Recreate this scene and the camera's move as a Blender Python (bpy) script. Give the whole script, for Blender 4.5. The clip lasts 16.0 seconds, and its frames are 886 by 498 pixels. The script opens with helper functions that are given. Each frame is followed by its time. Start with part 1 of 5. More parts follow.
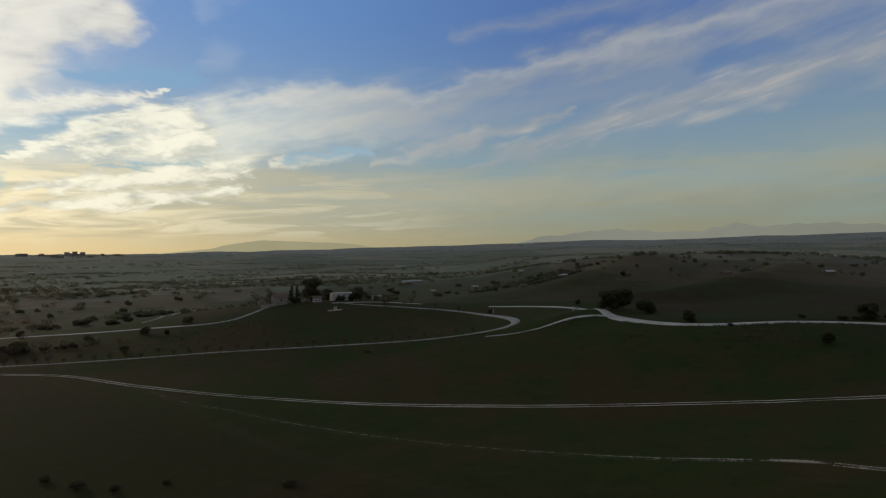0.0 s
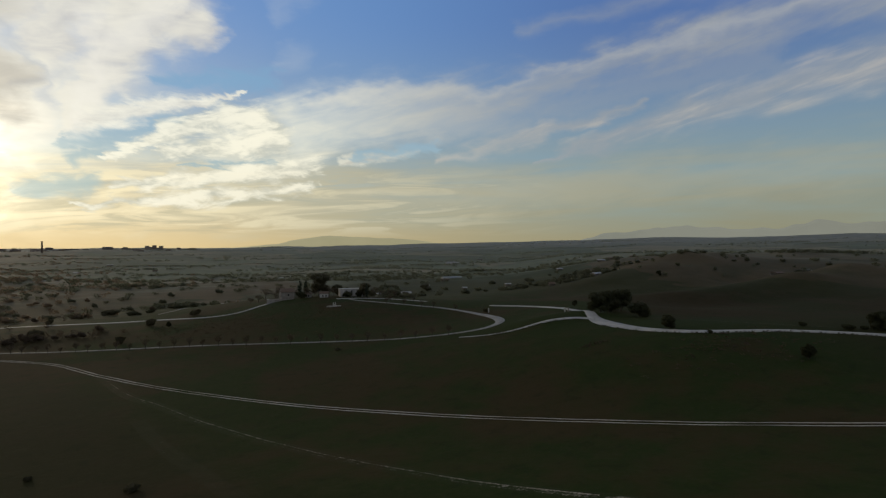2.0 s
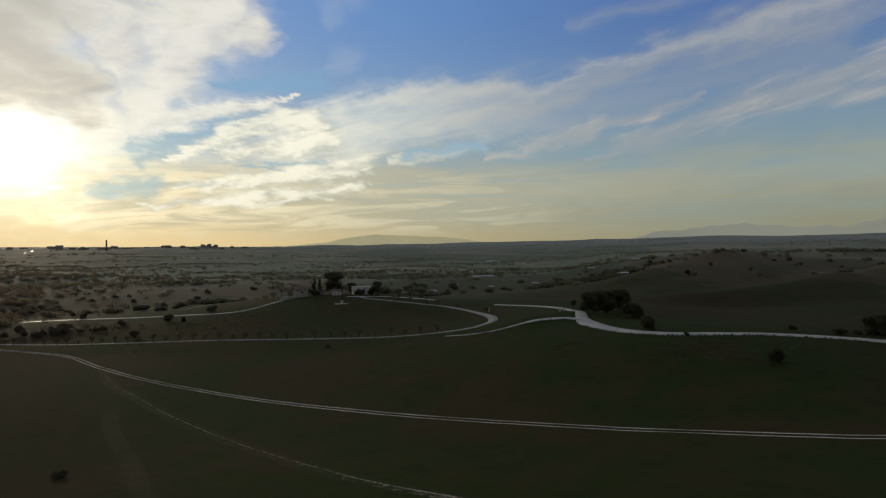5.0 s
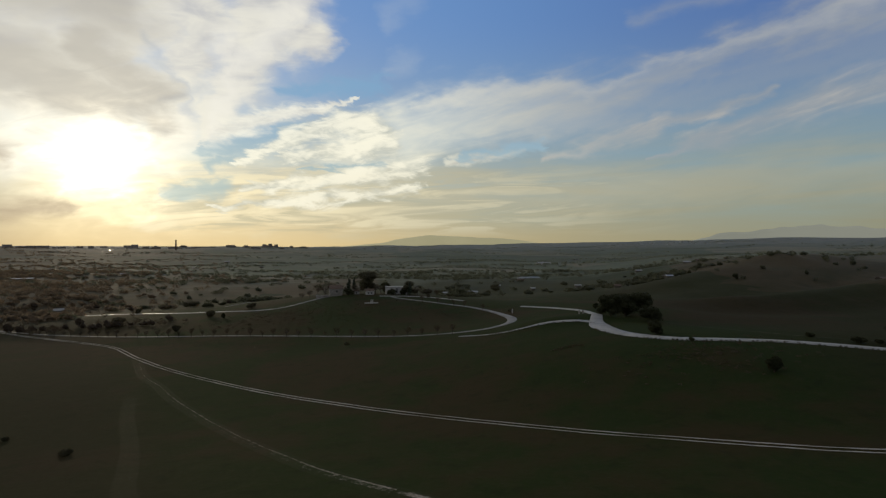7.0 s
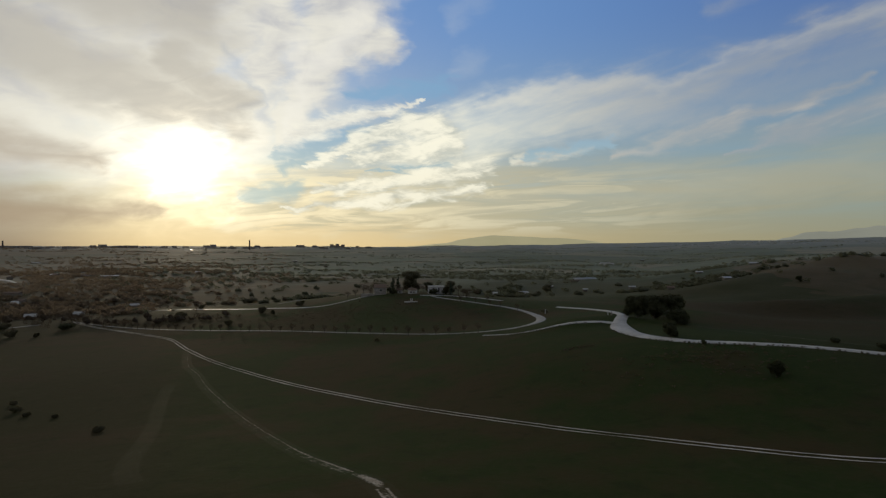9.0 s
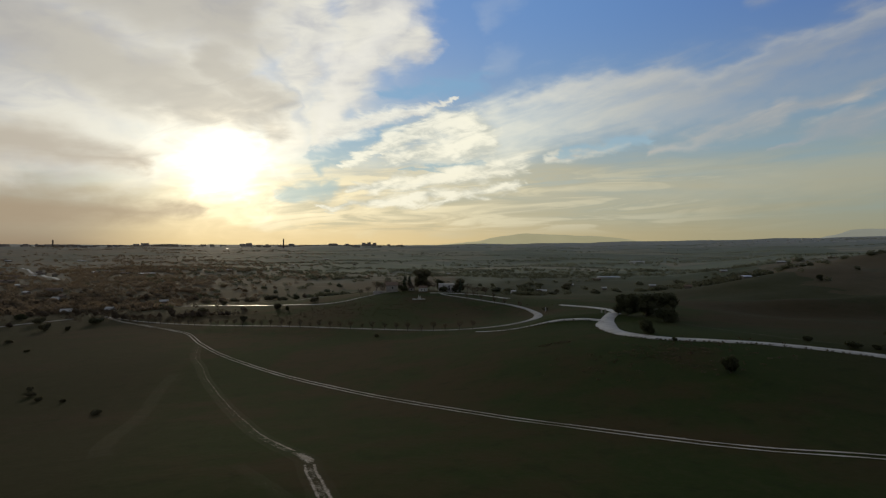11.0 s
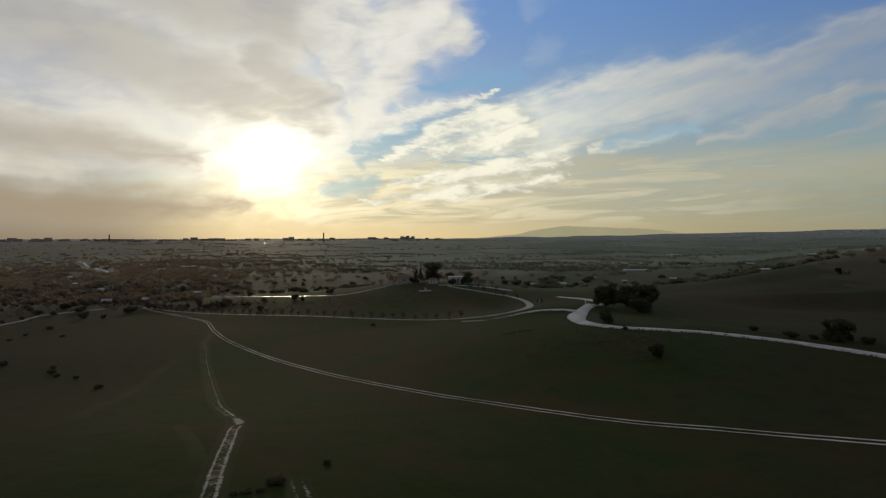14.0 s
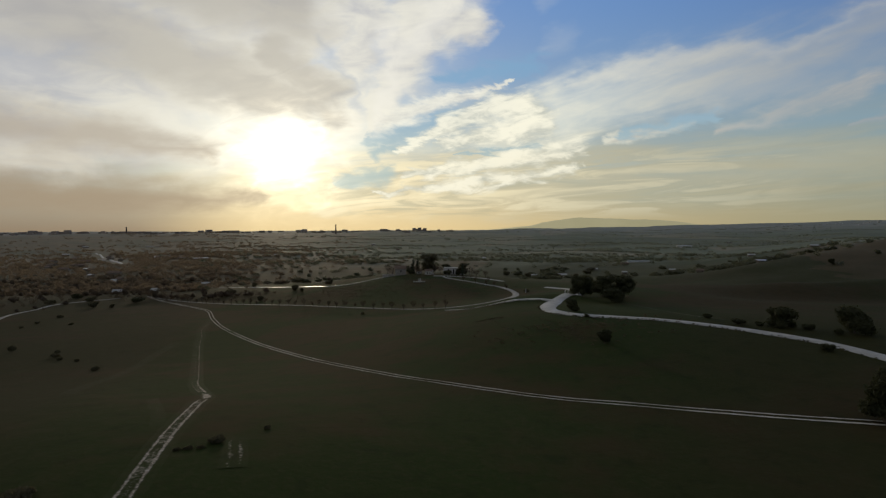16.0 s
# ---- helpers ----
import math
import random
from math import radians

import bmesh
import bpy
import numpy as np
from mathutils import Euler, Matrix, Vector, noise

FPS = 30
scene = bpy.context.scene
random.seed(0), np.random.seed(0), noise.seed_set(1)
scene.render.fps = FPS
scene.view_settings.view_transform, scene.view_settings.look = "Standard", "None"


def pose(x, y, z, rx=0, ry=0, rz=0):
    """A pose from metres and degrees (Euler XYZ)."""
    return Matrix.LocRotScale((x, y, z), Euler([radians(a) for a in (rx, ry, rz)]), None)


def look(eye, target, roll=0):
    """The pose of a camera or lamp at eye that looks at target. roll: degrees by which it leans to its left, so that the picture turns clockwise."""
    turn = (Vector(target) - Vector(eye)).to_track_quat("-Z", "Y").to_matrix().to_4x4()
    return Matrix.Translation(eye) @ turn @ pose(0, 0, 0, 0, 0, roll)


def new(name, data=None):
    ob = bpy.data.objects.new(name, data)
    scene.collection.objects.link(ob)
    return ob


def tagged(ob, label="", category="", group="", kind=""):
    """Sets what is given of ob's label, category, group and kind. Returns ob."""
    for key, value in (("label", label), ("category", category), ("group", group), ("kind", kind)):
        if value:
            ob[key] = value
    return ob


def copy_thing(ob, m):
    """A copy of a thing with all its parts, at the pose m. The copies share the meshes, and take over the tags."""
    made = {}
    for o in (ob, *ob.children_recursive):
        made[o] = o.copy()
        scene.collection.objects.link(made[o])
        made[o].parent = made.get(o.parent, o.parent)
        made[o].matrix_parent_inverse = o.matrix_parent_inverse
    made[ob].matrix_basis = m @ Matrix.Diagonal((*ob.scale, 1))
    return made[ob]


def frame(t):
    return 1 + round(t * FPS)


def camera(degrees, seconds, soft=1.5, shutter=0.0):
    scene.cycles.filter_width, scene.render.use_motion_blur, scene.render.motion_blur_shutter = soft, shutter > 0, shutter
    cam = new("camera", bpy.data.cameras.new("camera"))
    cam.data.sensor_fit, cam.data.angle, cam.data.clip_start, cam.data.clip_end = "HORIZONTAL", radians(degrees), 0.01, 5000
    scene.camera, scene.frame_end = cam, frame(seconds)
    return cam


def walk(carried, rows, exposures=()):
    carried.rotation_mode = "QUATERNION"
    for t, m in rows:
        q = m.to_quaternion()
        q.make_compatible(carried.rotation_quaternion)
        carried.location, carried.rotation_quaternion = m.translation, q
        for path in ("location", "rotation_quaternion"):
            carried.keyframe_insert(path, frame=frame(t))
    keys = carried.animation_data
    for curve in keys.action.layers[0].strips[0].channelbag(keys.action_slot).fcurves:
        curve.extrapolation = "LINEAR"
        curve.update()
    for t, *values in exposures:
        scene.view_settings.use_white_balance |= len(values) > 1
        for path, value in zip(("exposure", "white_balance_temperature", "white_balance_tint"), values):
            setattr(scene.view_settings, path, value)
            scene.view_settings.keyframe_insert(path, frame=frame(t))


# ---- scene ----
cam = camera(77.76, 16.0, soft=1.25)
# seconds, x, y, z, pitch, roll, yaw
FLIGHT = [
    (0.0, -85.54, 21.17, 49.70, 0.01, 0.54, -24.49),
    (0.1, -81.72, 20.64, 49.70, -0.04, 0.42, -23.60),
    (0.2, -77.91, 20.11, 49.71, -0.09, 0.31, -22.70),
    (0.3, -74.10, 19.58, 49.71, -0.13, 0.20, -21.81),
    (0.4, -70.28, 19.05, 49.72, -0.18, 0.08, -20.92),
    (0.5, -66.47, 18.52, 49.72, -0.23, -0.03, -20.03),
    (0.6, -64.44, 18.32, 49.71, -0.25, 0.01, -19.81),
    (0.7, -62.69, 18.14, 49.70, -0.27, 0.04, -19.59),
    (0.8, -61.21, 18.00, 49.68, -0.29, 0.08, -19.37),
    (0.9, -60.00, 17.89, 49.67, -0.31, 0.11, -19.15),
    (1.0, -59.07, 17.82, 49.66, -0.34, 0.15, -18.92),
    (1.5, -55.16, 17.42, 49.61, -0.36, 0.14, -18.34),
    (2.0, -51.35, 16.87, 49.58, -0.35, 0.13, -17.78),
    (2.5, -47.63, 16.19, 49.55, -0.34, 0.13, -17.17),
    (3.0, -43.97, 15.39, 49.53, -0.37, 0.12, -16.51),
    (5.5, -26.19, 10.03, 49.58, -0.46, 0.04, -11.39),
    (6.0, -22.66, 8.75, 49.61, -0.42, -0.08, -9.91),
    (6.5, -19.11, 7.43, 49.65, -0.41, -0.12, -8.44),
    (7.0, -15.54, 6.07, 49.70, -0.40, -0.16, -6.89),
    (7.5, -11.95, 4.68, 49.75, -0.38, -0.24, -4.79),
    (8.0, -8.34, 3.26, 49.81, -0.38, -0.27, -2.61),
    (8.5, -4.70, 1.82, 49.87, -0.40, -0.23, -1.15),
    (9.0, -1.04, 0.35, 49.93, -0.41, -0.19, -0.09),
    (11.5, 17.57, -7.20, 50.29, -0.66, -0.10, 4.33),
    (12.0, 21.31, -8.76, 50.36, -0.71, -0.06, 5.31),
    (12.5, 25.03, -10.34, 50.44, -0.79, -0.02, 6.04),
    (13.0, 28.72, -11.94, 50.51, -0.88, 0.02, 6.65),
    (13.5, 32.36, -13.56, 50.58, -1.05, 0.06, 7.25),
    (14.0, 35.95, -15.22, 50.66, -1.32, 0.11, 7.71),
    (14.5, 39.47, -16.92, 50.73, -1.53, 0.17, 8.18),
    (15.0, 42.90, -18.66, 50.79, -1.71, 0.19, 8.47),
    (15.5, 46.21, -20.46, 50.86, -1.91, 0.22, 8.70),
    (16.0, 49.40, -22.32, 50.91, -2.18, 0.24, 9.16),
]
walk(cam, [(t, pose(x, y, z, 90 + p, r, w)) for t, x, y, z, p, r, w in FLIGHT])

# ---- sky and sun ----
SUN_AZ, SUN_EL = -25.0, 7.4      # degrees, clockwise from +y, and above the horizon


class Sock:
    """A node socket with arithmetic."""

    def __init__(self, tree, s):
        self.tree, self.s = tree, s

    def op(self, kind, *others):
        n = self.tree.nodes.new("ShaderNodeMath")
        n.operation = kind
        for k, v in enumerate((self, *others)):
            if isinstance(v, Sock):
                self.tree.links.new(v.s, n.inputs[k])
            else:
                n.inputs[k].default_value = v
        return Sock(self.tree, n.outputs[0])

    def __add__(self, o): return self.op("ADD", o)
    def __sub__(self, o): return self.op("SUBTRACT", o)
    def __mul__(self, o): return self.op("MULTIPLY", o)
    def __truediv__(self, o): return self.op("DIVIDE", o)

    def step(self, a, b, lo=0.0, hi=1.0):
        n = self.tree.nodes.new("ShaderNodeMapRange")
        n.interpolation_type = "SMOOTHSTEP"
        self.tree.links.new(self.s, n.inputs[0])
        for k, v in enumerate((a, b, lo, hi)):
            n.inputs[k + 1].default_value = v
        return Sock(self.tree, n.outputs[0])


def vec(tree, x, y, z=0.0):
    n = tree.nodes.new("ShaderNodeCombineXYZ")
    for k, v in enumerate((x, y, z)):
        if isinstance(v, Sock):
            tree.links.new(v.s, n.inputs[k])
        else:
            n.inputs[k].default_value = v
    return n.outputs[0]


def fbm(tree, v, scale, detail=6.0, rough=0.55, distort=0.0):
    n = tree.nodes.new("ShaderNodeTexNoise")
    n.inputs["Scale"].default_value, n.inputs["Detail"].default_value = scale, detail
    n.inputs["Roughness"].default_value, n.inputs["Distortion"].default_value = rough, distort
    if v is not None:
        tree.links.new(v, n.inputs["Vector"])
    return Sock(tree, n.outputs[0])


def blend(tree, f, a, b, how="MIX"):
    n = tree.nodes.new("ShaderNodeMix")
    n.data_type, n.blend_type = "RGBA", how
    for k, v in ((0, f), (6, a), (7, b)):
        if isinstance(v, Sock):
            tree.links.new(v.s, n.inputs[k])
        elif isinstance(v, (float, int)):
            n.inputs[k].default_value = v
        elif isinstance(v, tuple):
            n.inputs[k].default_value = (*v, 1.0)
        else:
            tree.links.new(v, n.inputs[k])
    return n.outputs[2]


world = bpy.data.worlds.new("evening_sky")
scene.world = world
world.use_nodes = True
wt = world.node_tree
wt.nodes.clear()
w_out = wt.nodes.new("ShaderNodeOutputWorld")
w_bg = wt.nodes.new("ShaderNodeBackground")
wt.links.new(w_bg.outputs[0], w_out.inputs[0])
sky = wt.nodes.new("ShaderNodeTexSky")
sky.sky_type, sky.sun_disc = "NISHITA", False
sky.sun_elevation, sky.sun_rotation = radians(SUN_EL), radians(SUN_AZ)
sky.air_density, sky.dust_density, sky.ozone_density = 1.0, 1.6, 2.5
w_coord = wt.nodes.new("ShaderNodeTexCoord").outputs["Generated"]
w_sep = wt.nodes.new("ShaderNodeSeparateXYZ")
wt.links.new(w_coord, w_sep.inputs[0])
dx, dy, dz = (Sock(wt, w_sep.outputs[k]) for k in range(3))
AZ = dx.op("ARCTAN2", dy) * 57.2958
EL = dz.op("ARCSINE") * 57.2958

# distance from the sun in degrees
sx, sy = AZ - SUN_AZ, EL - SUN_EL
sd = (sx * sx * 0.9 + sy * sy * 1.35).op("SQRT")
near_sun = (sd * -0.055).op("EXPONENT")
hz = (sx.op("ABSOLUTE") * -0.027).op("EXPONENT")

# ragged outlines: the cloud plane is bent by noise before the lobes are laid out
w1 = fbm(wt, vec(wt, AZ * 0.20, EL * 0.40), 1.0, 6.0, 0.52)
w2 = fbm(wt, vec(wt, AZ * 0.20 + 31.0, EL * 0.40), 1.0, 6.0, 0.52)
BX = AZ + (w1 - 0.5) * 6.5
BY = EL + (w2 - 0.5) * 3.4


def lobe(ax, ay, bx, by, ra, rb, torn=False):
    """A soft streak from a to b: 1 on its axis, 0 at the radius, below 0 outside."""
    ux, uy = bx - ax, by - ay
    px, py = (FX - ax, FY - ay) if torn else (BX - ax, BY - ay)
    t = ((px * ux + py * uy) / (ux * ux + uy * uy)).op("MINIMUM", 1.0).op("MAXIMUM", 0.0)
    ex, ey = px - t * ux, py - t * uy
    return ((ex * ex + ey * ey).op("SQRT") / (t * (rb - ra) + ra)) * -1.0 + 1.0


def union(parts, soft=0.2):
    out = parts[0]
    for p in parts[1:]:
        out = out.op("SMOOTH_MAX", p, soft)
    return out


def grey(v):
    return vec(wt, v, v, v)


# streaky grain that runs up to the right, and puffs at two sizes
c15, s15 = math.cos(radians(14)), math.sin(radians(14))
along, across = AZ * c15 + EL * s15, EL * c15 - AZ * s15
streak = fbm(wt, vec(wt, along * 0.075, across * 0.36), 1.0, 6.0, 0.52, 0.5) - 0.5
puff = fbm(wt, vec(wt, AZ * 0.13, EL * 0.26, 3.0), 1.0, 7.0, 0.50, 0.5) - 0.5
curl = fbm(wt, vec(wt, AZ * 0.22 + EL * 0.10, EL * 0.62 - AZ * 0.12, 7.0), 1.0, 7.0, 0.52, 1.0) - 0.5
level = fbm(wt, vec(wt, AZ * 0.045, EL * 0.50, 11.0), 1.0, 6.0, 0.52, 0.3) - 0.5
comb = fbm(wt, vec(wt, along * 0.16, across * 0.85, 4.0), 1.0, 6.0, 0.52, 0.6) - 0.5
fan = fbm(wt, vec(wt, AZ * 0.30 + EL * 0.10, EL * 0.16 - AZ * 0.06, 9.0), 1.0, 7.0, 0.54, 0.6) - 0.5
ripple = fbm(wt, vec(wt, AZ * 1.1 - EL * 0.5, EL * 1.0 + AZ * 0.3, 13.0), 1.0, 5.0, 0.5, 0.4) - 0.5

# finer bending for torn, hooked edges
w3 = fbm(wt, vec(wt, AZ * 0.34 + EL * 0.2, EL * 0.75, 21.0), 1.0, 6.0, 0.55, 0.5)
w4 = fbm(wt, vec(wt, AZ * 0.34 + EL * 0.2 + 17.0, EL * 0.75, 21.0), 1.0, 6.0, 0.55, 0.5)
FX = AZ + (w3 - 0.5) * 5.0
FY = EL + (w4 - 0.5) * 2.6
fleck = fbm(wt, vec(wt, AZ * 0.75 + EL * 0.3, EL * 1.6, 5.0), 1.0, 7.0, 0.58, 1.2) - 0.5

# long veil from the sun's side up to the right, brightest along its upper edge
veil = union([
    lobe(-4, 9.6, 3, 11.4, 2.2, 3.4), lobe(3, 11.4, 12.5, 13.6, 3.4, 3.3), lobe(12.5, 13.6, 21, 14.0, 3.0, 2.9), lobe(21, 14.0, 27, 15.4, 2.8, 2.3),
    lobe(27, 15.6, 34, 17.8, 2.0, 1.7), lobe(34, 17.8, 46, 19.4, 1.7, 2.2), lobe(46, 19.4, 76, 22.0, 2.3, 3.4)])
band = (veil * 1.05 + streak * 1.1 + comb * 0.45 + curl * 0.35).step(-0.50, 0.85)
crest = (union([lobe(5, 14.4, 13, 16.0, 0.8, 1.0), lobe(13, 16.0, 22, 15.6, 0.9, 0.8), lobe(22, 15.6, 34, 18.4, 0.8, 0.8), lobe(34, 18.4, 60, 21.2, 0.8, 1.0)]) * 0.6 + streak * 1.2 + fleck * 0.3).step(-0.25, 0.7)
under = (union([lobe(18, 12.0, 30, 13.6, 1.8, 1.8), lobe(30, 13.6, 48, 16.4, 1.8, 2.2)]) * 0.7 + streak * 0.9 + ripple * 0.5).step(-0.2, 0.7)
thin = union([
    lobe(17.5, 8.6, 24, 10.4, 0.5, 1.0), lobe(24, 10.4, 38, 13.6, 0.9, 0.5),
    lobe(26.0, 8.4, 32, 9.9, 0.25, 0.85), lobe(32, 9.9, 42, 12.4, 0.9, 1.5), lobe(42, 12.4, 60, 15.2, 1.5, 2.2), lobe(60, 15.2, 78, 17.4, 2.2, 2.6),
    lobe(8.0, 8.6, 15, 9.6, 0.4, 0.4)], 0.1)
wisp = (thin.op("MAXIMUM", -1.2) * 0.75 + streak * 1.0 + comb * 0.5).step(-0.38, 0.85)
faint = (union([lobe(26, 21.4, 35, 22.2, 0.7, 0.8), lobe(35, 22.2, 46, 23.6, 0.8, 1.2)], 0.1).op("MAXIMUM", -1.2) * 0.7 + streak * 0.8 + comb * 0.4).step(-0.5, 1.3)
haunt = (union([lobe(1.2, 17.6, 3.4, 18.6, 0.7, 1.0), lobe(1, 22.0, 3.5, 24.5, 1.0, 1.6)], 0.1).op("MAXIMUM", -1.2) * 0.8 + curl * 0.9 + fan * 0.4).step(-0.5, 1.0)
# creamy level deck low between the sun and the hill
deck = (union([lobe(-22, 2.2, -13, 2.8, 0.5, 1.0), lobe(-13, 2.9, -4, 3.6, 1.1, 1.8), lobe(-8, 4.6, -2, 5.4, 2.0, 2.6), lobe(-2, 4.6, 9, 5.8, 2.6, 2.2), lobe(9, 5.2, 80, 7.6, 2.0, 2.4)]) * 0.7 + level * 1.9 + comb * 0.9 + streak * 0.6).step(-0.5, 0.85)
# bright broken puffs between the sun and the veil
heap = union([
    lobe(-13.8, 7.9, -8.6, 10.3, 0.2, 1.0, True), lobe(-8.6, 10.5, -3.2, 12.4, 1.3, 1.5, True), lobe(-3.2, 12.4, 0.5, 11.6, 1.4, 1.5, True), lobe(-10.0, 8.7, 1.0, 10.0, 0.4, 1.5, True),
    lobe(-13.4, 5.2, -8, 6.4, 0.3, 0.8, True), lobe(-8, 6.2, 4.5, 7.9, 0.9, 1.0, True), lobe(-16, 3.6, -6, 4.6, 0.3, 0.8, True), lobe(-6, 4.8, 4, 5.8, 0.8, 0.6, True)], 0.08)
hook = (union([lobe(-15.0, 10.9, -8.6, 13.0, 1.3, 0.9, True), lobe(-8.6, 13.0, -1.6, 14.8, 0.8, 0.12, True)], 0.1).op("MAXIMUM", -1.2) * 0.9 + curl * 0.5 + fleck * 0.2).step(-0.32, 0.75)
# clear gaps between them
gap = union([
    lobe(-16.4, 9.0, -13.2, 9.6, 0.6, 1.2, True), lobe(-13.2, 9.8, -7.6, 12.0, 1.0, 0.45, True), lobe(-16.4, 7.6, -14.0, 8.2, 0.7, 0.7, True), lobe(-7.6, 7.4, 0.5, 8.6, 0.22, 0.5, True),
    lobe(8.4, 9.2, 17, 10.0, 0.5, 0.7, True), lobe(-9.0, 15.2, 0, 16.0, 0.6, 1.3, True), lobe(-20.0, 4.6, -15.0, 5.6, 0.6, 1.0, True)], 0.08)
gaps = (gap.op("MAXIMUM", -1.2) * 0.85 + curl * 0.7 - comb * 0.3).step(-0.45, 0.8)
puffs = (heap.op("MAXIMUM", -1.2) * 0.85 + curl * 1.3 + comb * 0.7 + fleck * 0.3).step(-0.42, 0.62)
# the great grey cloud over the sun, and the white feather that rises from its edge
mass = union([
    lobe(-30, 24, -75, 22, 11.0, 14.0), lobe(-17, 10.6, -13.2, 17.0, 1.6, 3.8), lobe(-13.2, 17, -10.4, 23, 4.2, 5.2), lobe(-10.5, 23, -9, 40, 5.6, 9.0), lobe(-9.5, 19.5, -6.0, 20.0, 2.0, 2.0),
    lobe(-22, 14, -34, 14, 4.0, 5.0), lobe(-19, 22, -30, 17, 6.0, 6.0), lobe(-19.5, 10.5, -17, 20, 2.6, 4.6), lobe(-32, 8, -70, 8, 3.0, 6.0), lobe(-24, 18, -60, 16, 5.0, 7.0), lobe(-30, 12, -60, 13, 4.0, 6.0)])
cover = (mass * 1.15 + puff * 0.9 + fan * 0.5 + curl * 0.4).step(-0.32, 0.80)
feather = (union([lobe(-16.2, 10.6, -14.2, 15.0, 0.8, 1.6), lobe(-14.2, 15.0, -14.4, 19.0, 1.6, 1.5), lobe(-13.6, 17, -8.6, 22.0, 1.2, 2.2)]) * 0.7 + fan * 0.9).step(-0.35, 0.8)
slot = (union([lobe(-20.4, 13.2, -17.2, 14.6, 0.5, 0.9), lobe(-19.6, 16.0, -17.6, 12.2, 0.6, 0.7), lobe(-22, 18.5, -19, 15.5, 0.6, 0.5)]) * 0.8 + fan * 0.9 + curl * 0.4).step(-0.3, 0.9)
shade = union([
    lobe(-48, 19.0, -30.0, 14.4, 4.2, 3.0), lobe(-30, 14.4, -20.6, 11.2, 2.9, 1.3), lobe(-60, 25.0, -24, 21.0, 4.0, 3.5), lobe(-26, 17, -21, 13.4, 2.4, 1.8)])
dark = (shade.op("MAXIMUM", -1.5) * 0.8 + puff * 0.8 + curl * 0.35).step(-0.55, 0.65)
bars = union([lobe(-75, 8.4, -41, 8.2, 3.4, 2.5), lobe(-41, 8.2, -32.0, 7.0, 2.5, 1.0), lobe(-75, 2.4, -40, 2.8, 2.8, 2.2), lobe(-40, 2.8, -28.0, 3.2, 2.2, 0.8)], 0.1)
bar = (bars.op("MAXIMUM", -1.5) * 0.85 + level * 0.7 + curl * 0.4 + puff * 0.4).step(-0.45, 0.95)

# clear sky: the Sky Texture under the pale gradient of evening haze
clear = blend(wt, 1.0, sky.outputs[0], (0.085, 0.105, 0.145), "MULTIPLY")
top_blue = blend(wt, AZ.step(2.0, 42.0), (0.125, 0.270, 0.555), (0.088, 0.172, 0.41))
lift = blend(wt, EL.step(3.0, 23.0), (0.265, 0.40, 0.43), top_blue)
clear = blend(wt, EL.step(60.0, 25.0, 0.0, 0.80), clear, lift)
hazy = (EL.op("MAXIMUM", 0.0) * -0.165).op("EXPONENT")
haze = (hazy * 0.93 + level * 0.45 * EL.step(0.5, 3.0) * EL.step(14.0, 6.0)).op("MINIMUM", 1.0).op("MAXIMUM", 0.0)
haze_tone = blend(wt, hz.step(0.06, 0.75), (0.265, 0.250, 0.150), (0.80, 0.60, 0.29))
haze_tone = blend(wt, sx.step(-1.0, -15.0, 0.0, 0.94), haze_tone, (0.25, 0.180, 0.118))

cloud_tone = blend(wt, near_sun.step(0.03, 0.24), (0.31, 0.335, 0.36), (0.94, 0.90, 0.72))
mass_tone = blend(wt, (curl * 0.6 + puff * 1.0 + near_sun * 1.0).step(0.05, 0.60), (0.50, 0.50, 0.51), (0.82, 0.79, 0.68))
tone = blend(wt, EL.step(11.0, 4.5) * (level * 1.6 + streak * 0.6 + 0.42).op("MAXIMUM", 0.0).op("MINIMUM", 0.85), clear, blend(wt, hz.step(0.1, 0.6), (0.255, 0.265, 0.215), (0.60, 0.57, 0.43)))
tone = blend(wt, haze, tone, haze_tone)
tone = blend(wt, deck * AZ.step(45.0, 0.0, 0.30, 0.85), tone, blend(wt, near_sun.step(0.10, 0.55), (0.45, 0.43, 0.315), (0.92, 0.80, 0.52)))
tone = blend(wt, under * 0.5, tone, blend(wt, 0.35, cloud_tone, clear))
tone = blend(wt, band * 0.84, tone, blend(wt, (comb * 0.7 + streak * 0.9 + curl * 0.5).step(-0.3, 0.4), blend(wt, 0.42, cloud_tone, clear), cloud_tone))
tone = blend(wt, crest * 0.55, tone, blend(wt, 0.3, cloud_tone, (0.62, 0.62, 0.60)))
tone = blend(wt, wisp * 0.72, tone, blend(wt, (comb * 1.2 + streak).step(-0.1, 0.35), cloud_tone, (0.50, 0.47, 0.42)))
tone = blend(wt, (haunt * 0.10).op("MAXIMUM", faint * 0.42), tone, cloud_tone)
tone = blend(wt, cover * 0.92, tone, mass_tone)
low = fbm(wt, vec(wt, AZ * 0.10 - EL * 0.04, EL * 0.8 - AZ * 0.03, 15.0), 1.0, 7.0, 0.56, 0.9) - 0.5
low_mask = EL.step(0.6, 2.2) * EL.step(9.0, 5.5) * AZ.step(34.0, 4.0) * AZ.step(-25.0, -17.0)
tone = blend(wt, low_mask * low.step(-0.02, 0.13) * 0.75, tone, blend(wt, near_sun.step(0.08, 0.45), (0.60, 0.56, 0.40), (0.98, 0.86, 0.56)))
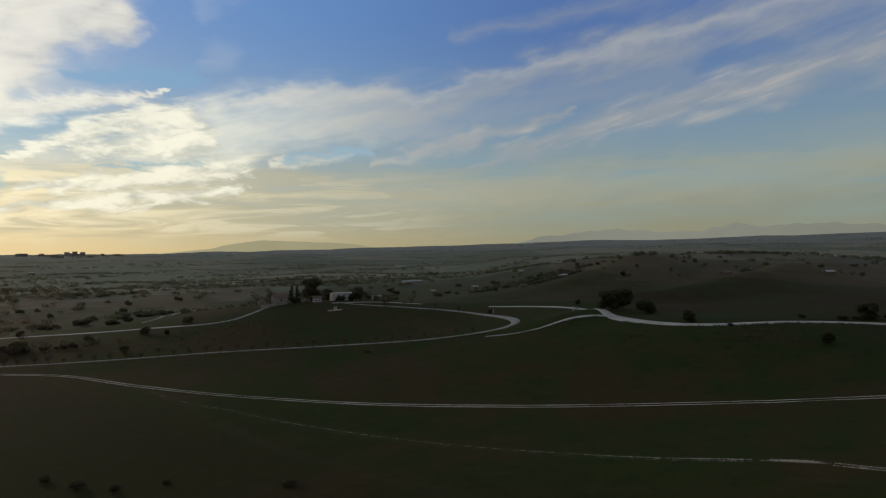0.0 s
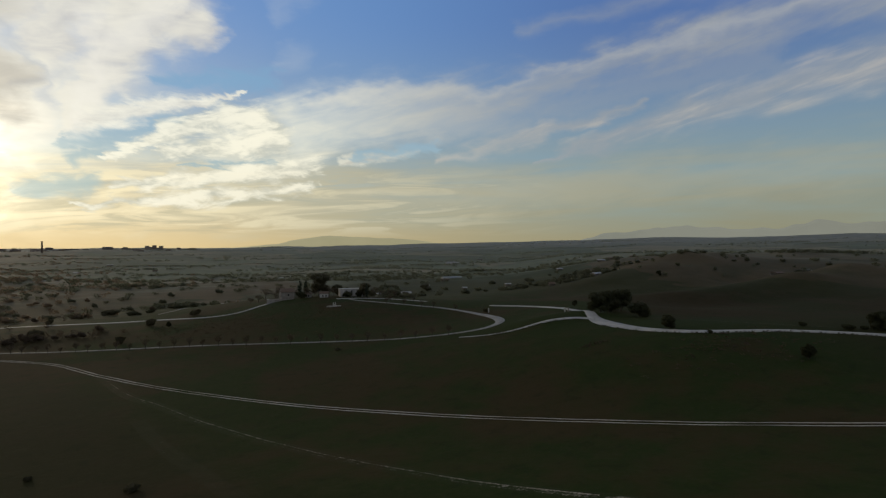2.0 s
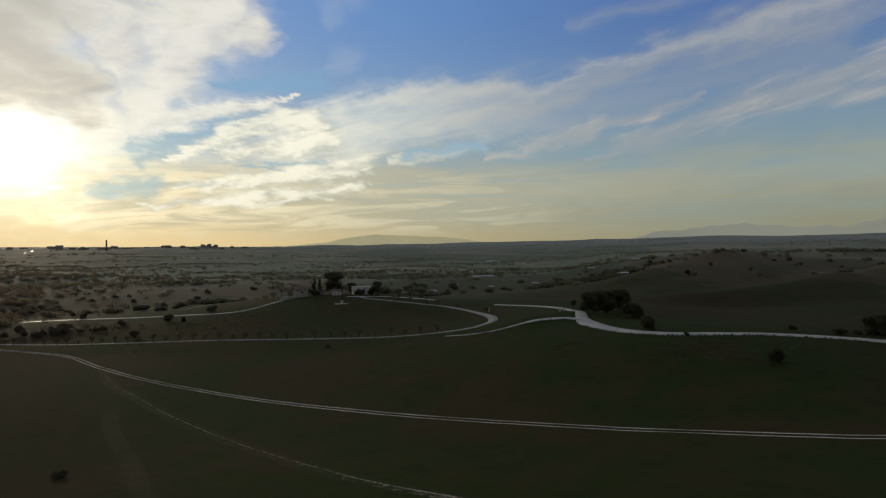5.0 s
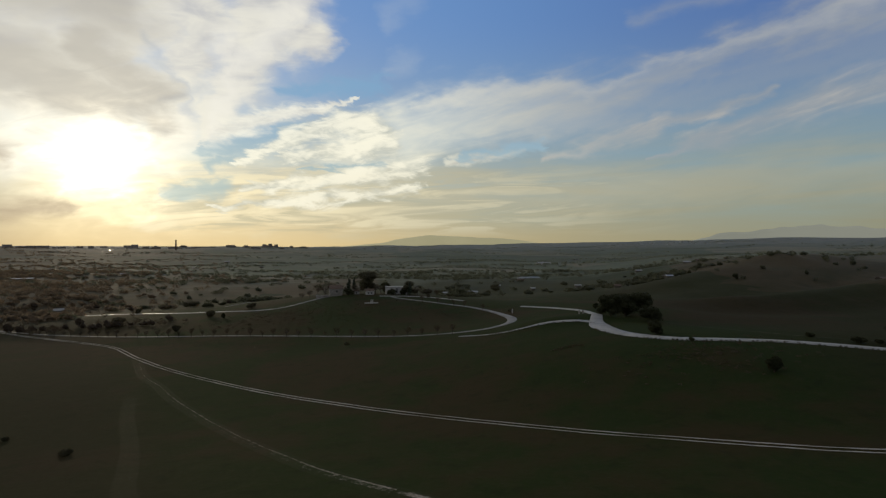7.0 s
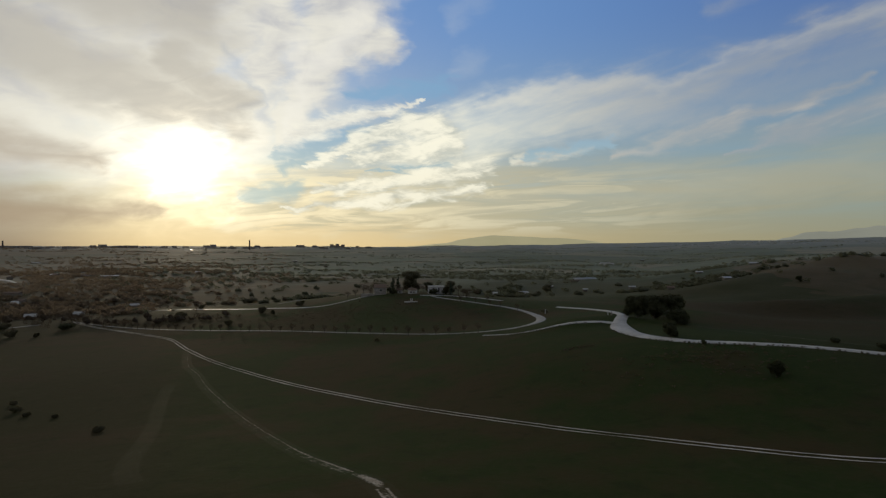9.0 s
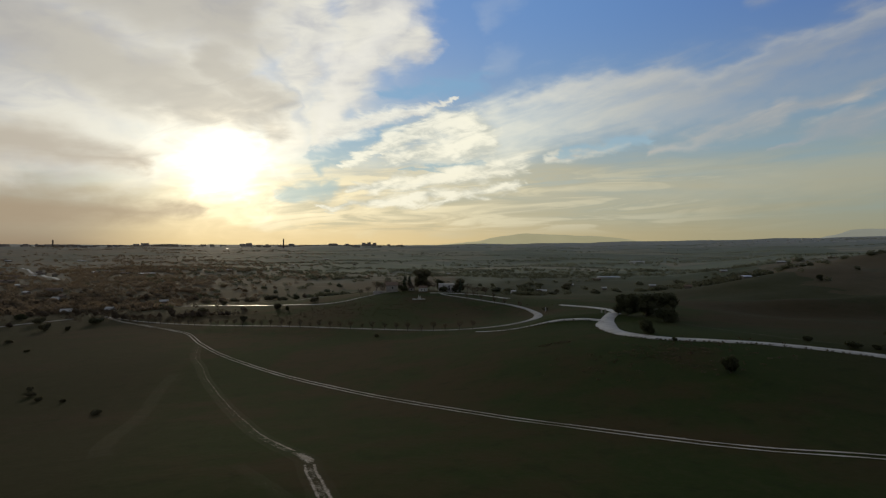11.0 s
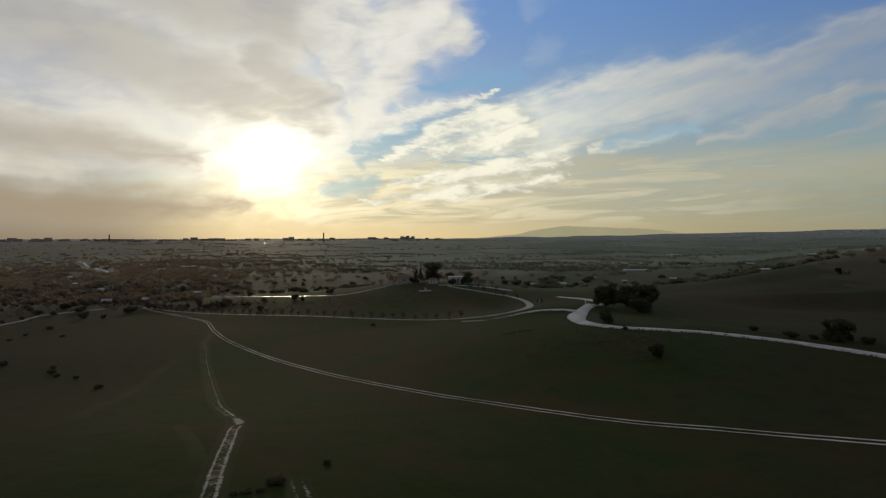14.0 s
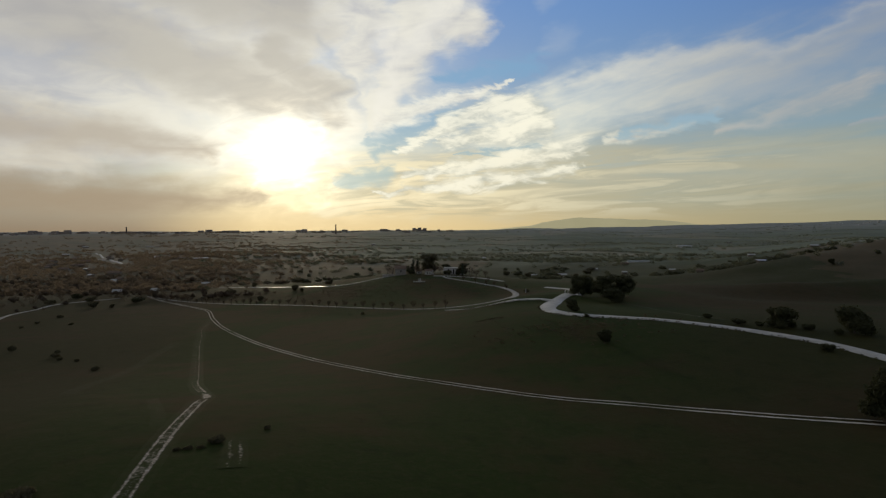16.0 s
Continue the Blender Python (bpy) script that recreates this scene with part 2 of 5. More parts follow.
tone = blend(wt, low_mask * low.step(-0.01, -0.13) * 0.62, tone, blend(wt, EL.step(3.0, 7.0), (0.46, 0.43, 0.29), (0.40, 0.46, 0.43)))
tone = blend(wt, gaps * 0.85, tone, blend(wt, EL.step(5.0, 15.0), (0.40, 0.51, 0.50), (0.21, 0.38, 0.57)))
tone = blend(wt, slot * 0.55, tone, (0.46, 0.51, 0.57))
tone = blend(wt, dark * 0.68, tone, blend(wt, near_sun.step(0.08, 0.5), (0.355, 0.35, 0.355), (0.40, 0.375, 0.33)))
tone = blend(wt, feather * 0.55, tone, (0.86, 0.84, 0.76))
tone = blend(wt, hook * 0.85, tone, blend(wt, (curl * 0.9 + fleck * 0.5).step(-0.25, 0.3), (0.66, 0.65, 0.59), (0.95, 0.92, 0.78)))
tone = blend(wt, puffs * 0.82, tone, blend(wt, (fleck * 0.5 + curl * 1.5 + comb * 0.9 + heap.op("MAXIMUM", -1.0) * 0.2).step(-0.22, 0.34), (0.54, 0.55, 0.47), (0.98, 0.94, 0.76)))
tone = blend(wt, bar * 0.78, tone, blend(wt, EL.step(8.0, 3.5), (0.42, 0.365, 0.295), (0.36, 0.275, 0.185)))
# thin high cloud over and behind, out of the low evening light; unseen, added to make the ambient light less blue
tone = blend(wt, EL.step(27.0, 44.0).op("MAXIMUM", AZ.op("ABSOLUTE").step(75.0, 125.0)) * (puff * 1.4 + 0.66).op("MINIMUM", 0.9), tone, (0.245, 0.225, 0.185))
sd = (sd + (curl * 8.0 + puff * 6.0 + comb * 3.0) * sd.step(0.5, 5.0)).op("MAXIMUM", 0.0)
glow = (sd * sd * -0.20).op("EXPONENT") * 1.1 + (sd * sd * -0.05).op("EXPONENT") * 0.55 + (sd * -0.15).op("EXPONENT") * 0.32
tone = blend(wt, 1.0, tone, blend(wt, 1.0, (1.0, 0.88, 0.62), grey(glow), "MULTIPLY"), "ADD")
wt.links.new(tone, w_bg.inputs[0])
w_bg.inputs[1].default_value = 1.0

sun = new("sun", bpy.data.lights.new("sun", "SUN"))
sun.data.energy, sun.data.angle, sun.data.color = 0.45, radians(5.0), (1.0, 0.80, 0.52)
sun_dir = Vector((math.sin(radians(SUN_AZ)) * math.cos(radians(SUN_EL)), math.cos(radians(SUN_AZ)) * math.cos(radians(SUN_EL)), math.sin(radians(SUN_EL))))
sun.matrix_world = look(sun_dir * 400, (0, 0, 0))

# ---- materials ----
def material(name, rough=0.9, metal=0.0):
    m = bpy.data.materials.new(name)
    m.use_nodes = True
    t = m.node_tree
    b = t.nodes["Principled BSDF"]
    b.inputs["Roughness"].default_value, b.inputs["Metallic"].default_value = rough, metal
    b.inputs["Specular IOR Level"].default_value = 0.3
    pos = t.nodes.new("ShaderNodeNewGeometry").outputs["Position"]
    return m, t, b, pos


def bump(t, b, height, strength, distance):
    n = t.nodes.new("ShaderNodeBump")
    n.inputs["Strength"].default_value, n.inputs["Distance"].default_value = strength, distance
    t.links.new(height.s, n.inputs["Height"])
    t.links.new(n.outputs[0], b.inputs["Normal"])


def two_tone(name, a, c, scale, rough=0.9, fine=4.0, relief=0.05, spread=(0.35, 0.65), by_object=0.0):
    """Two colours mixed at two scales, with a fine relief."""
    m, t, b, pos = material(name, rough)
    big, small = fbm(t, pos, scale, 5.0, 0.6), fbm(t, pos, scale * fine, 6.0, 0.65)
    col = blend(t, (big * 0.6 + small * 0.4).step(*spread), a, c)
    if by_object:
        info = Sock(t, t.nodes.new("ShaderNodeObjectInfo").outputs["Random"])
        v = info * by_object + (1.0 - by_object / 2)
        col = blend(t, 1.0, col, vec(t, v, v, v), "MULTIPLY")
    t.links.new(col, b.inputs["Base Color"])
    if relief:
        bump(t, b, small, 0.6, relief)
    return m


def meadow(t, x, y):
    """Colour of the near fields."""
    # near: winter crop and bare brown soil in soft patches, with drill rows and tufts
    patch = fbm(t, vec(t, x, y), 0.011, 4.0, 0.55, 0.6)
    mid = fbm(t, vec(t, x, y), 0.06, 6.0, 0.62)
    tuft = fbm(t, vec(t, x, y), 0.9, 5.0, 0.7)
    rows = fbm(t, vec(t, x * 0.05 + y * 0.02, y * 0.6 - x * 0.22), 1.0, 3.0, 0.5)
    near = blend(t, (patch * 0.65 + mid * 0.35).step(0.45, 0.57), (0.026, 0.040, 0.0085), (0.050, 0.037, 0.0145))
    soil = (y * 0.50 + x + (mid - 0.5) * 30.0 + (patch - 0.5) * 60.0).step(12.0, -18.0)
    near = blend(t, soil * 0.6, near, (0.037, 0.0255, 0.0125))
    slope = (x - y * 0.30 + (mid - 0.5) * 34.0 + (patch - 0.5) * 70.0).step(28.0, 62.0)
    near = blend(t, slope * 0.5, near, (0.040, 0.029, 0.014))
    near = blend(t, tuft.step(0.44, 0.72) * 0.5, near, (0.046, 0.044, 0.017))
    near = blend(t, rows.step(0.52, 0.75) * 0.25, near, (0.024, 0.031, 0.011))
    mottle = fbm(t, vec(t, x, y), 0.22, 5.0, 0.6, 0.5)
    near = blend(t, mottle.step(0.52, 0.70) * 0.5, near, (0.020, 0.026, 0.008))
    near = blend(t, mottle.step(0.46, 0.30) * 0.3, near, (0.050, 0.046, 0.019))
    return near, patch, mid, tuft


def ground_material():
    m, t, b, pos = material("meadow_and_hazed_fields", 0.95)
    sep = t.nodes.new("ShaderNodeSeparateXYZ")
    t.links.new(pos, sep.inputs[0])
    x, y = Sock(t, sep.outputs[0]), Sock(t, sep.outputs[1])
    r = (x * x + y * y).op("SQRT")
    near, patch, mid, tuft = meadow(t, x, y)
    # far: a patchwork of fields, stubble, grass and dark scrub; haze is put into the colours
    bend_x, bend_y = x + (mid - 0.5) * 60.0, y + (patch - 0.5) * 160.0
    cells = t.nodes.new("ShaderNodeTexVoronoi")
    cells.inputs["Scale"].default_value = 1.0
    t.links.new(vec(t, bend_x * 0.0042, bend_y * 0.0026), cells.inputs["Vector"])
    pick = t.nodes.new("ShaderNodeSeparateColor")
    t.links.new(cells.outputs["Color"], pick.inputs[0])
    tint, lum = Sock(t, pick.outputs[0]), Sock(t, pick.outputs[1])
    # around the farm: dark pasture and scrub; out on the plain: crops, grass and woodland floor, softly mottled, paled
    # to carry haze
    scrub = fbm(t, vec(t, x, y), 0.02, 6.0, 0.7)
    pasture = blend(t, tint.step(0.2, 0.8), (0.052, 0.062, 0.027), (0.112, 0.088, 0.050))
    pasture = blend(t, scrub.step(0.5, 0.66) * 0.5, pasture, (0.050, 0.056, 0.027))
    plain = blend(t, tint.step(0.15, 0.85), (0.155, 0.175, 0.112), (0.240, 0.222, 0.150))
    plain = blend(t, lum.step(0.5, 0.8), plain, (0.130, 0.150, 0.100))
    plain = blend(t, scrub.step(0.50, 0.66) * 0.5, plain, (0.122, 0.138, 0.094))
    # the wooded valley towards the sunset: brown leafless ground cover, haze-paled further out
    bearing = x.op("ARCTAN2", y) * 57.2958 + (patch - 0.5) * 30.0
    pasture = blend(t, bearing.step(-8.0, -32.0) * 0.85, pasture, blend(t, scrub.step(0.4, 0.62), (0.112, 0.092, 0.053), (0.084, 0.070, 0.042)))
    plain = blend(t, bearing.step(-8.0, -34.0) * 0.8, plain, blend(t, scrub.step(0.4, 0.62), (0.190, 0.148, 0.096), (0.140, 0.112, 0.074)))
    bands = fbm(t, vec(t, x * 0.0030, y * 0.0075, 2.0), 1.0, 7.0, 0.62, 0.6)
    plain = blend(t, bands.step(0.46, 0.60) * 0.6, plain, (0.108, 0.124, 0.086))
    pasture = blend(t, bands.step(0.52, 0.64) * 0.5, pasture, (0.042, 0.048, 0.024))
    # distance mixes in the paled plain colours, standing in for haze
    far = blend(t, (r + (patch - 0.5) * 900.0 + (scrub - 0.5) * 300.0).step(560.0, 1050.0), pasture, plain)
    # the last rise on the horizon: haze painted in as pale blue-green tones
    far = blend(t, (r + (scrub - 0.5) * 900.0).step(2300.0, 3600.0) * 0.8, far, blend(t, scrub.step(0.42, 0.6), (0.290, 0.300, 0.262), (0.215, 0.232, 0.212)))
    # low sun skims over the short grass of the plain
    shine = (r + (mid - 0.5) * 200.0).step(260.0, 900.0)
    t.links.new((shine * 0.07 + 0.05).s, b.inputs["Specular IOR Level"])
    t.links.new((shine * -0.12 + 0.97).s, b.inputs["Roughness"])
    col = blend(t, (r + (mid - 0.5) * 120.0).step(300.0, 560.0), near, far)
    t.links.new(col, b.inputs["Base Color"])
    bump(t, b, tuft * 0.6 + mid, 0.5, 0.35)
    return m


def worn_material(name, soil_a, soil_b):
    """Meadow rubbed through to pale soil where the mesh's wear value is high."""
    m, t, b, pos = material(name, 0.92)
    b.inputs["Specular IOR Level"].default_value = 0.06
    sep = t.nodes.new("ShaderNodeSeparateXYZ")
    t.links.new(pos, sep.inputs[0])
    near, patch, mid, tuft = meadow(t, Sock(t, sep.outputs[0]), Sock(t, sep.outputs[1]))
    attr = t.nodes.new("ShaderNodeAttribute")
    attr.attribute_name = "wear"
    wear = Sock(t, attr.outputs["Fac"])
    grit, clod = fbm(t, pos, 2.6, 6.0, 0.7), fbm(t, pos, 0.55, 5.0, 0.6)
    f = (wear + (grit - 0.5) * 1.2 + (clod - 0.5) * 1.0).step(0.30, 0.85) * wear.step(0.0, 0.25)
    t.links.new(blend(t, f, near, blend(t, grit.step(0.35, 0.65), soil_a, soil_b)), b.inputs["Base Color"])
    bump(t, b, grit + tuft * 0.6, 0.5, 0.12)
    return m


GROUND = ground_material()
WORN = worn_material("worn_trail_soil", (0.22, 0.185, 0.135), (0.50, 0.445, 0.36))
LANE = two_tone("worn_dusty_lane", (0.20, 0.19, 0.17), (0.34, 0.325, 0.295), 0.25, 0.7, 12.0, 0.02)
ROAD = two_tone("pale_gravel_road", (0.33, 0.32, 0.29), (0.50, 0.485, 0.445), 0.35, 0.66, 9.0, 0.03)
WET_ROAD = two_tone("smooth_worn_asphalt", (0.16, 0.155, 0.15), (0.24, 0.235, 0.22), 0.2, 0.34, 10.0, 0.01)
DIRT = two_tone("trodden_pale_soil", (0.42, 0.38, 0.31), (0.60, 0.555, 0.48), 0.35, 0.85, 8.0, 0.04, (0.36, 0.62))
LEAF = two_tone("holm_oak_leaves", (0.040, 0.044, 0.018), (0.072, 0.074, 0.032), 0.5, 0.7, 5.0, 0.0)
# olive-brown, lightened so field bushes and farm-hill trees carry haze in their colour
LEAF_GREY = two_tone("olive_brown_leaves", (0.085, 0.078, 0.040), (0.130, 0.118, 0.066), 0.5, 0.75, 5.0, 0.0)
CYPRESS = two_tone("cypress_leaves", (0.030, 0.042, 0.022), (0.056, 0.064, 0.034), 0.6, 0.75, 5.0, 0.0)
DRY_LEAF = two_tone("dry_winter_twigs", (0.085, 0.065, 0.043), (0.140, 0.108, 0.072), 0.6, 0.85, 5.0, 0.0)
BARK = two_tone("grey_brown_bark", (0.055, 0.044, 0.034), (0.12, 0.10, 0.08), 1.5, 0.9, 4.0, 0.03)
# colours of far and middle groves raised above real foliage to carry haze
FAR_LEAF = two_tone("hazed_scrub_leaves", (0.215, 0.230, 0.158), (0.285, 0.288, 0.205), 0.006, 0.9, 8.0, 0.0)
MID_LEAF = two_tone("hazed_grove_leaves", (0.120, 0.126, 0.074), (0.170, 0.170, 0.104), 0.03, 0.85, 8.0, 0.0)
WHITE = two_tone("weathered_white_render", (0.40, 0.39, 0.36), (0.62, 0.60, 0.57), 0.5, 0.8, 8.0, 0.01)
GREY_WALL = two_tone("stained_grey_masonry", (0.22, 0.20, 0.18), (0.42, 0.39, 0.35), 0.5, 0.9, 6.0, 0.05)
STONE = two_tone("pale_limestone", (0.38, 0.37, 0.34), (0.52, 0.50, 0.46), 1.0, 0.85, 6.0, 0.02)
ROOF = two_tone("old_clay_roof_tiles", (0.13, 0.092, 0.068), (0.20, 0.145, 0.108), 1.2, 0.85, 6.0, 0.04)
PALE_ROOF = two_tone("pale_sheet_roof", (0.34, 0.34, 0.33), (0.48, 0.48, 0.46), 0.3, 0.38, 6.0, 0.0)
DARK_HOLE = two_tone("dark_unlit_opening", (0.012, 0.012, 0.013), (0.022, 0.022, 0.022), 1.0, 0.5, 4.0, 0.0)
PLASTER = two_tone("weathered_brown_plaster", (0.13, 0.112, 0.085), (0.24, 0.21, 0.165), 0.3, 0.9, 6.0, 0.0, by_object=0.5)
TOWN = two_tone("distant_town_render", (0.20, 0.17, 0.15), (0.34, 0.29, 0.25), 0.02, 0.85, 5.0, 0.0, by_object=0.4)
def let_light_through(m, share):
    """Thin leaves and twigs: part of the light passes."""
    t = m.node_tree
    b = next(n for n in t.nodes if n.type == "BSDF_PRINCIPLED")
    o = next(n for n in t.nodes if n.type == "OUTPUT_MATERIAL")
    s, mix = t.nodes.new("ShaderNodeBsdfTranslucent"), t.nodes.new("ShaderNodeMixShader")
    if b.inputs["Base Color"].is_linked:
        t.links.new(b.inputs["Base Color"].links[0].from_socket, s.inputs[0])
    mix.inputs[0].default_value = share
    t.links.new(b.outputs[0], mix.inputs[1])
    t.links.new(s.outputs[0], mix.inputs[2])
    t.links.new(mix.outputs[0], o.inputs[0])
    return m


# valley woods: leafless brown, lightened in the colour to stand in for haze
WINTER_WOOD = two_tone("hazed_brown_woodland", (0.225, 0.168, 0.104), (0.305, 0.232, 0.150), 0.03, 0.9, 8.0, 0.0)
for leaves, share in ((FAR_LEAF, 0.65), (MID_LEAF, 0.6), (WINTER_WOOD, 0.65), (DRY_LEAF, 0.55), (LEAF_GREY, 0.5), (LEAF, 0.45)):
    let_light_through(leaves, share)
BRICK = two_tone("sooty_brick", (0.10, 0.075, 0.06), (0.16, 0.12, 0.10), 0.2, 0.9, 6.0, 0.0)


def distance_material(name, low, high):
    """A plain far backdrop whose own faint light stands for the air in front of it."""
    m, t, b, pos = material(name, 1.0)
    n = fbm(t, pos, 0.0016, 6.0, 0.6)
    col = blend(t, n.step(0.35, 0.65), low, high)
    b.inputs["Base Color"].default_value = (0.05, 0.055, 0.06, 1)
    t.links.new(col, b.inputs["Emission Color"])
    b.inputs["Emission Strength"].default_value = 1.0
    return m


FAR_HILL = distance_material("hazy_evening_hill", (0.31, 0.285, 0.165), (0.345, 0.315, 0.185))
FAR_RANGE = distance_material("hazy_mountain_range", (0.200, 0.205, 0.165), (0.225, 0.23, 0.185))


# ---- helpers for meshes ----
def mesh_object(name, verts, faces, mat, smooth=True):
    me = bpy.data.meshes.new(name)
    if isinstance(faces, np.ndarray):
        me.vertices.add(len(verts))
        me.vertices.foreach_set("co", np.asarray(verts, np.float32).ravel())
        me.loops.add(faces.size)
        me.loops.foreach_set("vertex_index", faces.astype(np.int32).ravel())
        me.polygons.add(len(faces))
        me.polygons.foreach_set("loop_start", np.arange(0, faces.size, faces.shape[1], dtype=np.int32))
        me.update(calc_edges=True)
    else:
        me.from_pydata([tuple(map(float, v)) for v in verts], [], [tuple(map(int, q)) for q in faces])
    me.materials.append(mat)
    me.polygons.foreach_set("use_smooth", [smooth] * len(me.polygons))
    me.update()
    return new(name, me)


def thing(name, place, label, category, group="", turn=0.0):
    e = new(name)
    e.matrix_basis = pose(*place, 0, 0, turn)
    return tagged(e, label, category, group)


def part(name, geo, mat, parent, label="", smooth=False):
    """geo: a bmesh, or (verts, faces)."""
    if isinstance(geo, tuple):
        ob = mesh_object(name, geo[0], geo[1], mat, smooth)
    else:
        me = bpy.data.meshes.new(name)
        geo.to_mesh(me)
        geo.free()
        me.materials.append(mat)
        ob = new(name, me)
    ob.parent = parent
    return tagged(ob, label)


def box(cx, cy, cz, sx, sy, sz, soft=0.0):
    bm = bmesh.new()
    bmesh.ops.create_cube(bm, size=1.0, matrix=Matrix.Translation((cx, cy, cz)) @ Matrix.Diagonal((sx, sy, sz, 1)))
    if soft:
        bmesh.ops.bevel(bm, geom=list(bm.edges), offset=soft, segments=2, affect="EDGES")
    return bm


def cone(x, y, z, r0, r1, h, sides=10):
    bm = bmesh.new()
    bmesh.ops.create_cone(bm, cap_ends=True, segments=sides, radius1=r0, radius2=r1, depth=h, matrix=Matrix.Translation((x, y, z + h / 2)))
    return bm


def tube(points, radii, sides=6):
    """A tapered round limb along points."""
    verts, faces = [], []
    pts = [Vector(p) for p in points]
    for k, p in enumerate(pts):
        d = (pts[min(k + 1, len(pts) - 1)] - pts[max(k - 1, 0)]).normalized()
        a = d.orthogonal().normalized()
        b = d.cross(a)
        for j in range(sides):
            w = 2 * math.pi * j / sides
            verts.append(p + (a * math.cos(w) + b * math.sin(w)) * radii[k])
    for k in range(len(pts) - 1):
        for j in range(sides):
            q = (j + 1) % sides
            faces.append((k * sides + j, k * sides + q, (k + 1) * sides + q, (k + 1) * sides + j))
    faces.append(tuple(range(sides))[::-1])
    faces.append(tuple((len(pts) - 1) * sides + j for j in range(sides)))
    return verts, faces


def joined(pieces):
    verts, faces = [], []
    for v, f in pieces:
        faces += [tuple(i + len(verts) for i in q) for q in f]
        verts += list(v)
    return verts, faces


# ---- the lie of the land ----
NODE_PLACES = [(x, y, 62.0) for y in (20, 95, 170, 245) for x in (-160, -85, -10, 65, 140, 215)]
NODE_PLACES += [(-20, 350, 60), (-115, 330, 80), (-220, 330, 100), (85, 330, 80), (190, 340, 90), (320, 420, 120), (330, 250, 90), (-260, 200, 90),
                (66, 214, 32), (43, 243, 35), (60, 140, 35), (30, 85, 40), (90, 85, 40), (88, 192, 34), (60, 385, 60)]
NODE_HEIGHTS = [1.5, 2.2, 15.2, 3.2, 2.3, 5.2, 0.3, -0.8, -1.0, -1.7, 11.2, 2.5, -1.2, 2.7, -2.5, 10.0, 1.1, 2.2, -1.0, -0.3, -1.6, 8.3, -0.3, 2.3, 10.9, 1.3, -6.5, 3.4, 1.0, 12.5, 4.3, -0.2, 4.3, -5.0, 4.3, -1.2, -1.5, -6.0, -5.4]
FAR_HILLS = [(360, 600, 130, 12), (690, 560, 200, 30), (900, 1100, 300, 25), (-500, 900, 300, 8), (200, 900, 200, 6)]
HILLS = np.array([(x, y, s, h) for (x, y, s), h in zip(NODE_PLACES, NODE_HEIGHTS)] + FAR_HILLS)
# low folds behind the road: from, to, half-width, height
FOLDS = [(187, 292, 310, 314, 17, 4.0), (310, 314, 400, 340, 20, 5.0), (400, 340, 520, 372, 24, 6.0), (200, 322, 320, 352, 20, -4.0), (320, 352, 420, 392, 26, -6.0),
         (205, 405, 340, 458, 18, 4.5), (340, 458, 430, 520, 24, 5.0), (150, 250, 260, 262, 18, -2.5), (130, 365, 190, 385, 22, -3.0),
         (60, 197, 44, 195.5, 7, 2.0)]
RIM_AZ, RIM_Z = [-180, -60, -5, 10, 40, 65, 110, 180], [-20, -15, -12, 8, 48, 78, 40, -20]


def ease(a, b, x):
    u = np.clip((x - a) / (b - a), 0, 1)
    return u * u * (3 - 2 * u)


def swell(x, y, size, seed):
    """Smooth rolling relief, about -1 to 1."""
    rng = np.random.default_rng(seed)
    out = np.zeros(np.shape(x))
    for k in range(7):
        a, ph, s = rng.uniform(0, 2 * math.pi), rng.uniform(0, 6.28), size * rng.uniform(0.55, 1.5)
        out = out + np.sin((x * math.cos(a) + y * math.sin(a)) * 2 * math.pi / s + ph) / 3.2
    return out


def land(x, y):
    """Height of the ground."""
    x, y = np.asarray(x, float), np.asarray(y, float)
    r, az = np.hypot(x, y), np.degrees(np.arctan2(x, y))
    z = 8.0 - 11 * ease(390, 560, r) * (1 - ease(18, 34, az)) - 4 * ease(600, 1000, r)
    for cx, cy, s, h in HILLS:
        z = z + h * np.exp(-((x - cx) ** 2 + (y - cy) ** 2) / (2 * s * s))
    for ax, ay, bx, by, s, h in FOLDS:
        t = np.clip(((x - ax) * (bx - ax) + (y - ay) * (by - ay)) / ((bx - ax) ** 2 + (by - ay) ** 2), 0, 1)
        z = z + h * np.exp(-((x - ax - t * (bx - ax)) ** 2 + (y - ay - t * (by - ay)) ** 2) / (2 * s * s))
    reach = np.interp(az, [-8, 12], [3050, 4600])
    z = z + (np.interp(az, RIM_AZ, RIM_Z) + 50) * ease(1300, reach, r)
    far = ease(520, 1200, r)
    z = z + far * (4.0 * swell(x, y, 420, 3) + 1.5 * swell(x, y, 150, 4))
    z = z + ease(2400, 4300, r) * np.interp(az, [-8, 12], [2.0, 9.0]) * swell(x, y, 900, 6)
    return z


def on_land(x, y):
    return float(land(np.array([x]), np.array([y]))[0])


def lines(dense_a, dense_b, step, reach):
    inner = np.arange(dense_a, dense_b + 0.1, step)
    grow = [step]
    while sum(grow) < reach:
        grow.append(min(grow[-1] * 1.12, 160))
    out = np.cumsum(grow)
    return np.concatenate([(dense_a - out)[::-1], inner, dense_b + out])


gx, gy = lines(-330, 420, 5.0, 5400), lines(-110, 480, 5.0, 5200)
GX, GY = np.meshgrid(gx, gy)
GZ = land(GX, GY)
nr, nc = GX.shape
gi = np.arange(nr * nc).reshape(nr, nc)
gf = np.stack([gi[:-1, :-1], gi[:-1, 1:], gi[1:, 1:], gi[1:, :-1]], -1).reshape(-1, 4)
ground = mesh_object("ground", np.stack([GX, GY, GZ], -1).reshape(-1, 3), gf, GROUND)
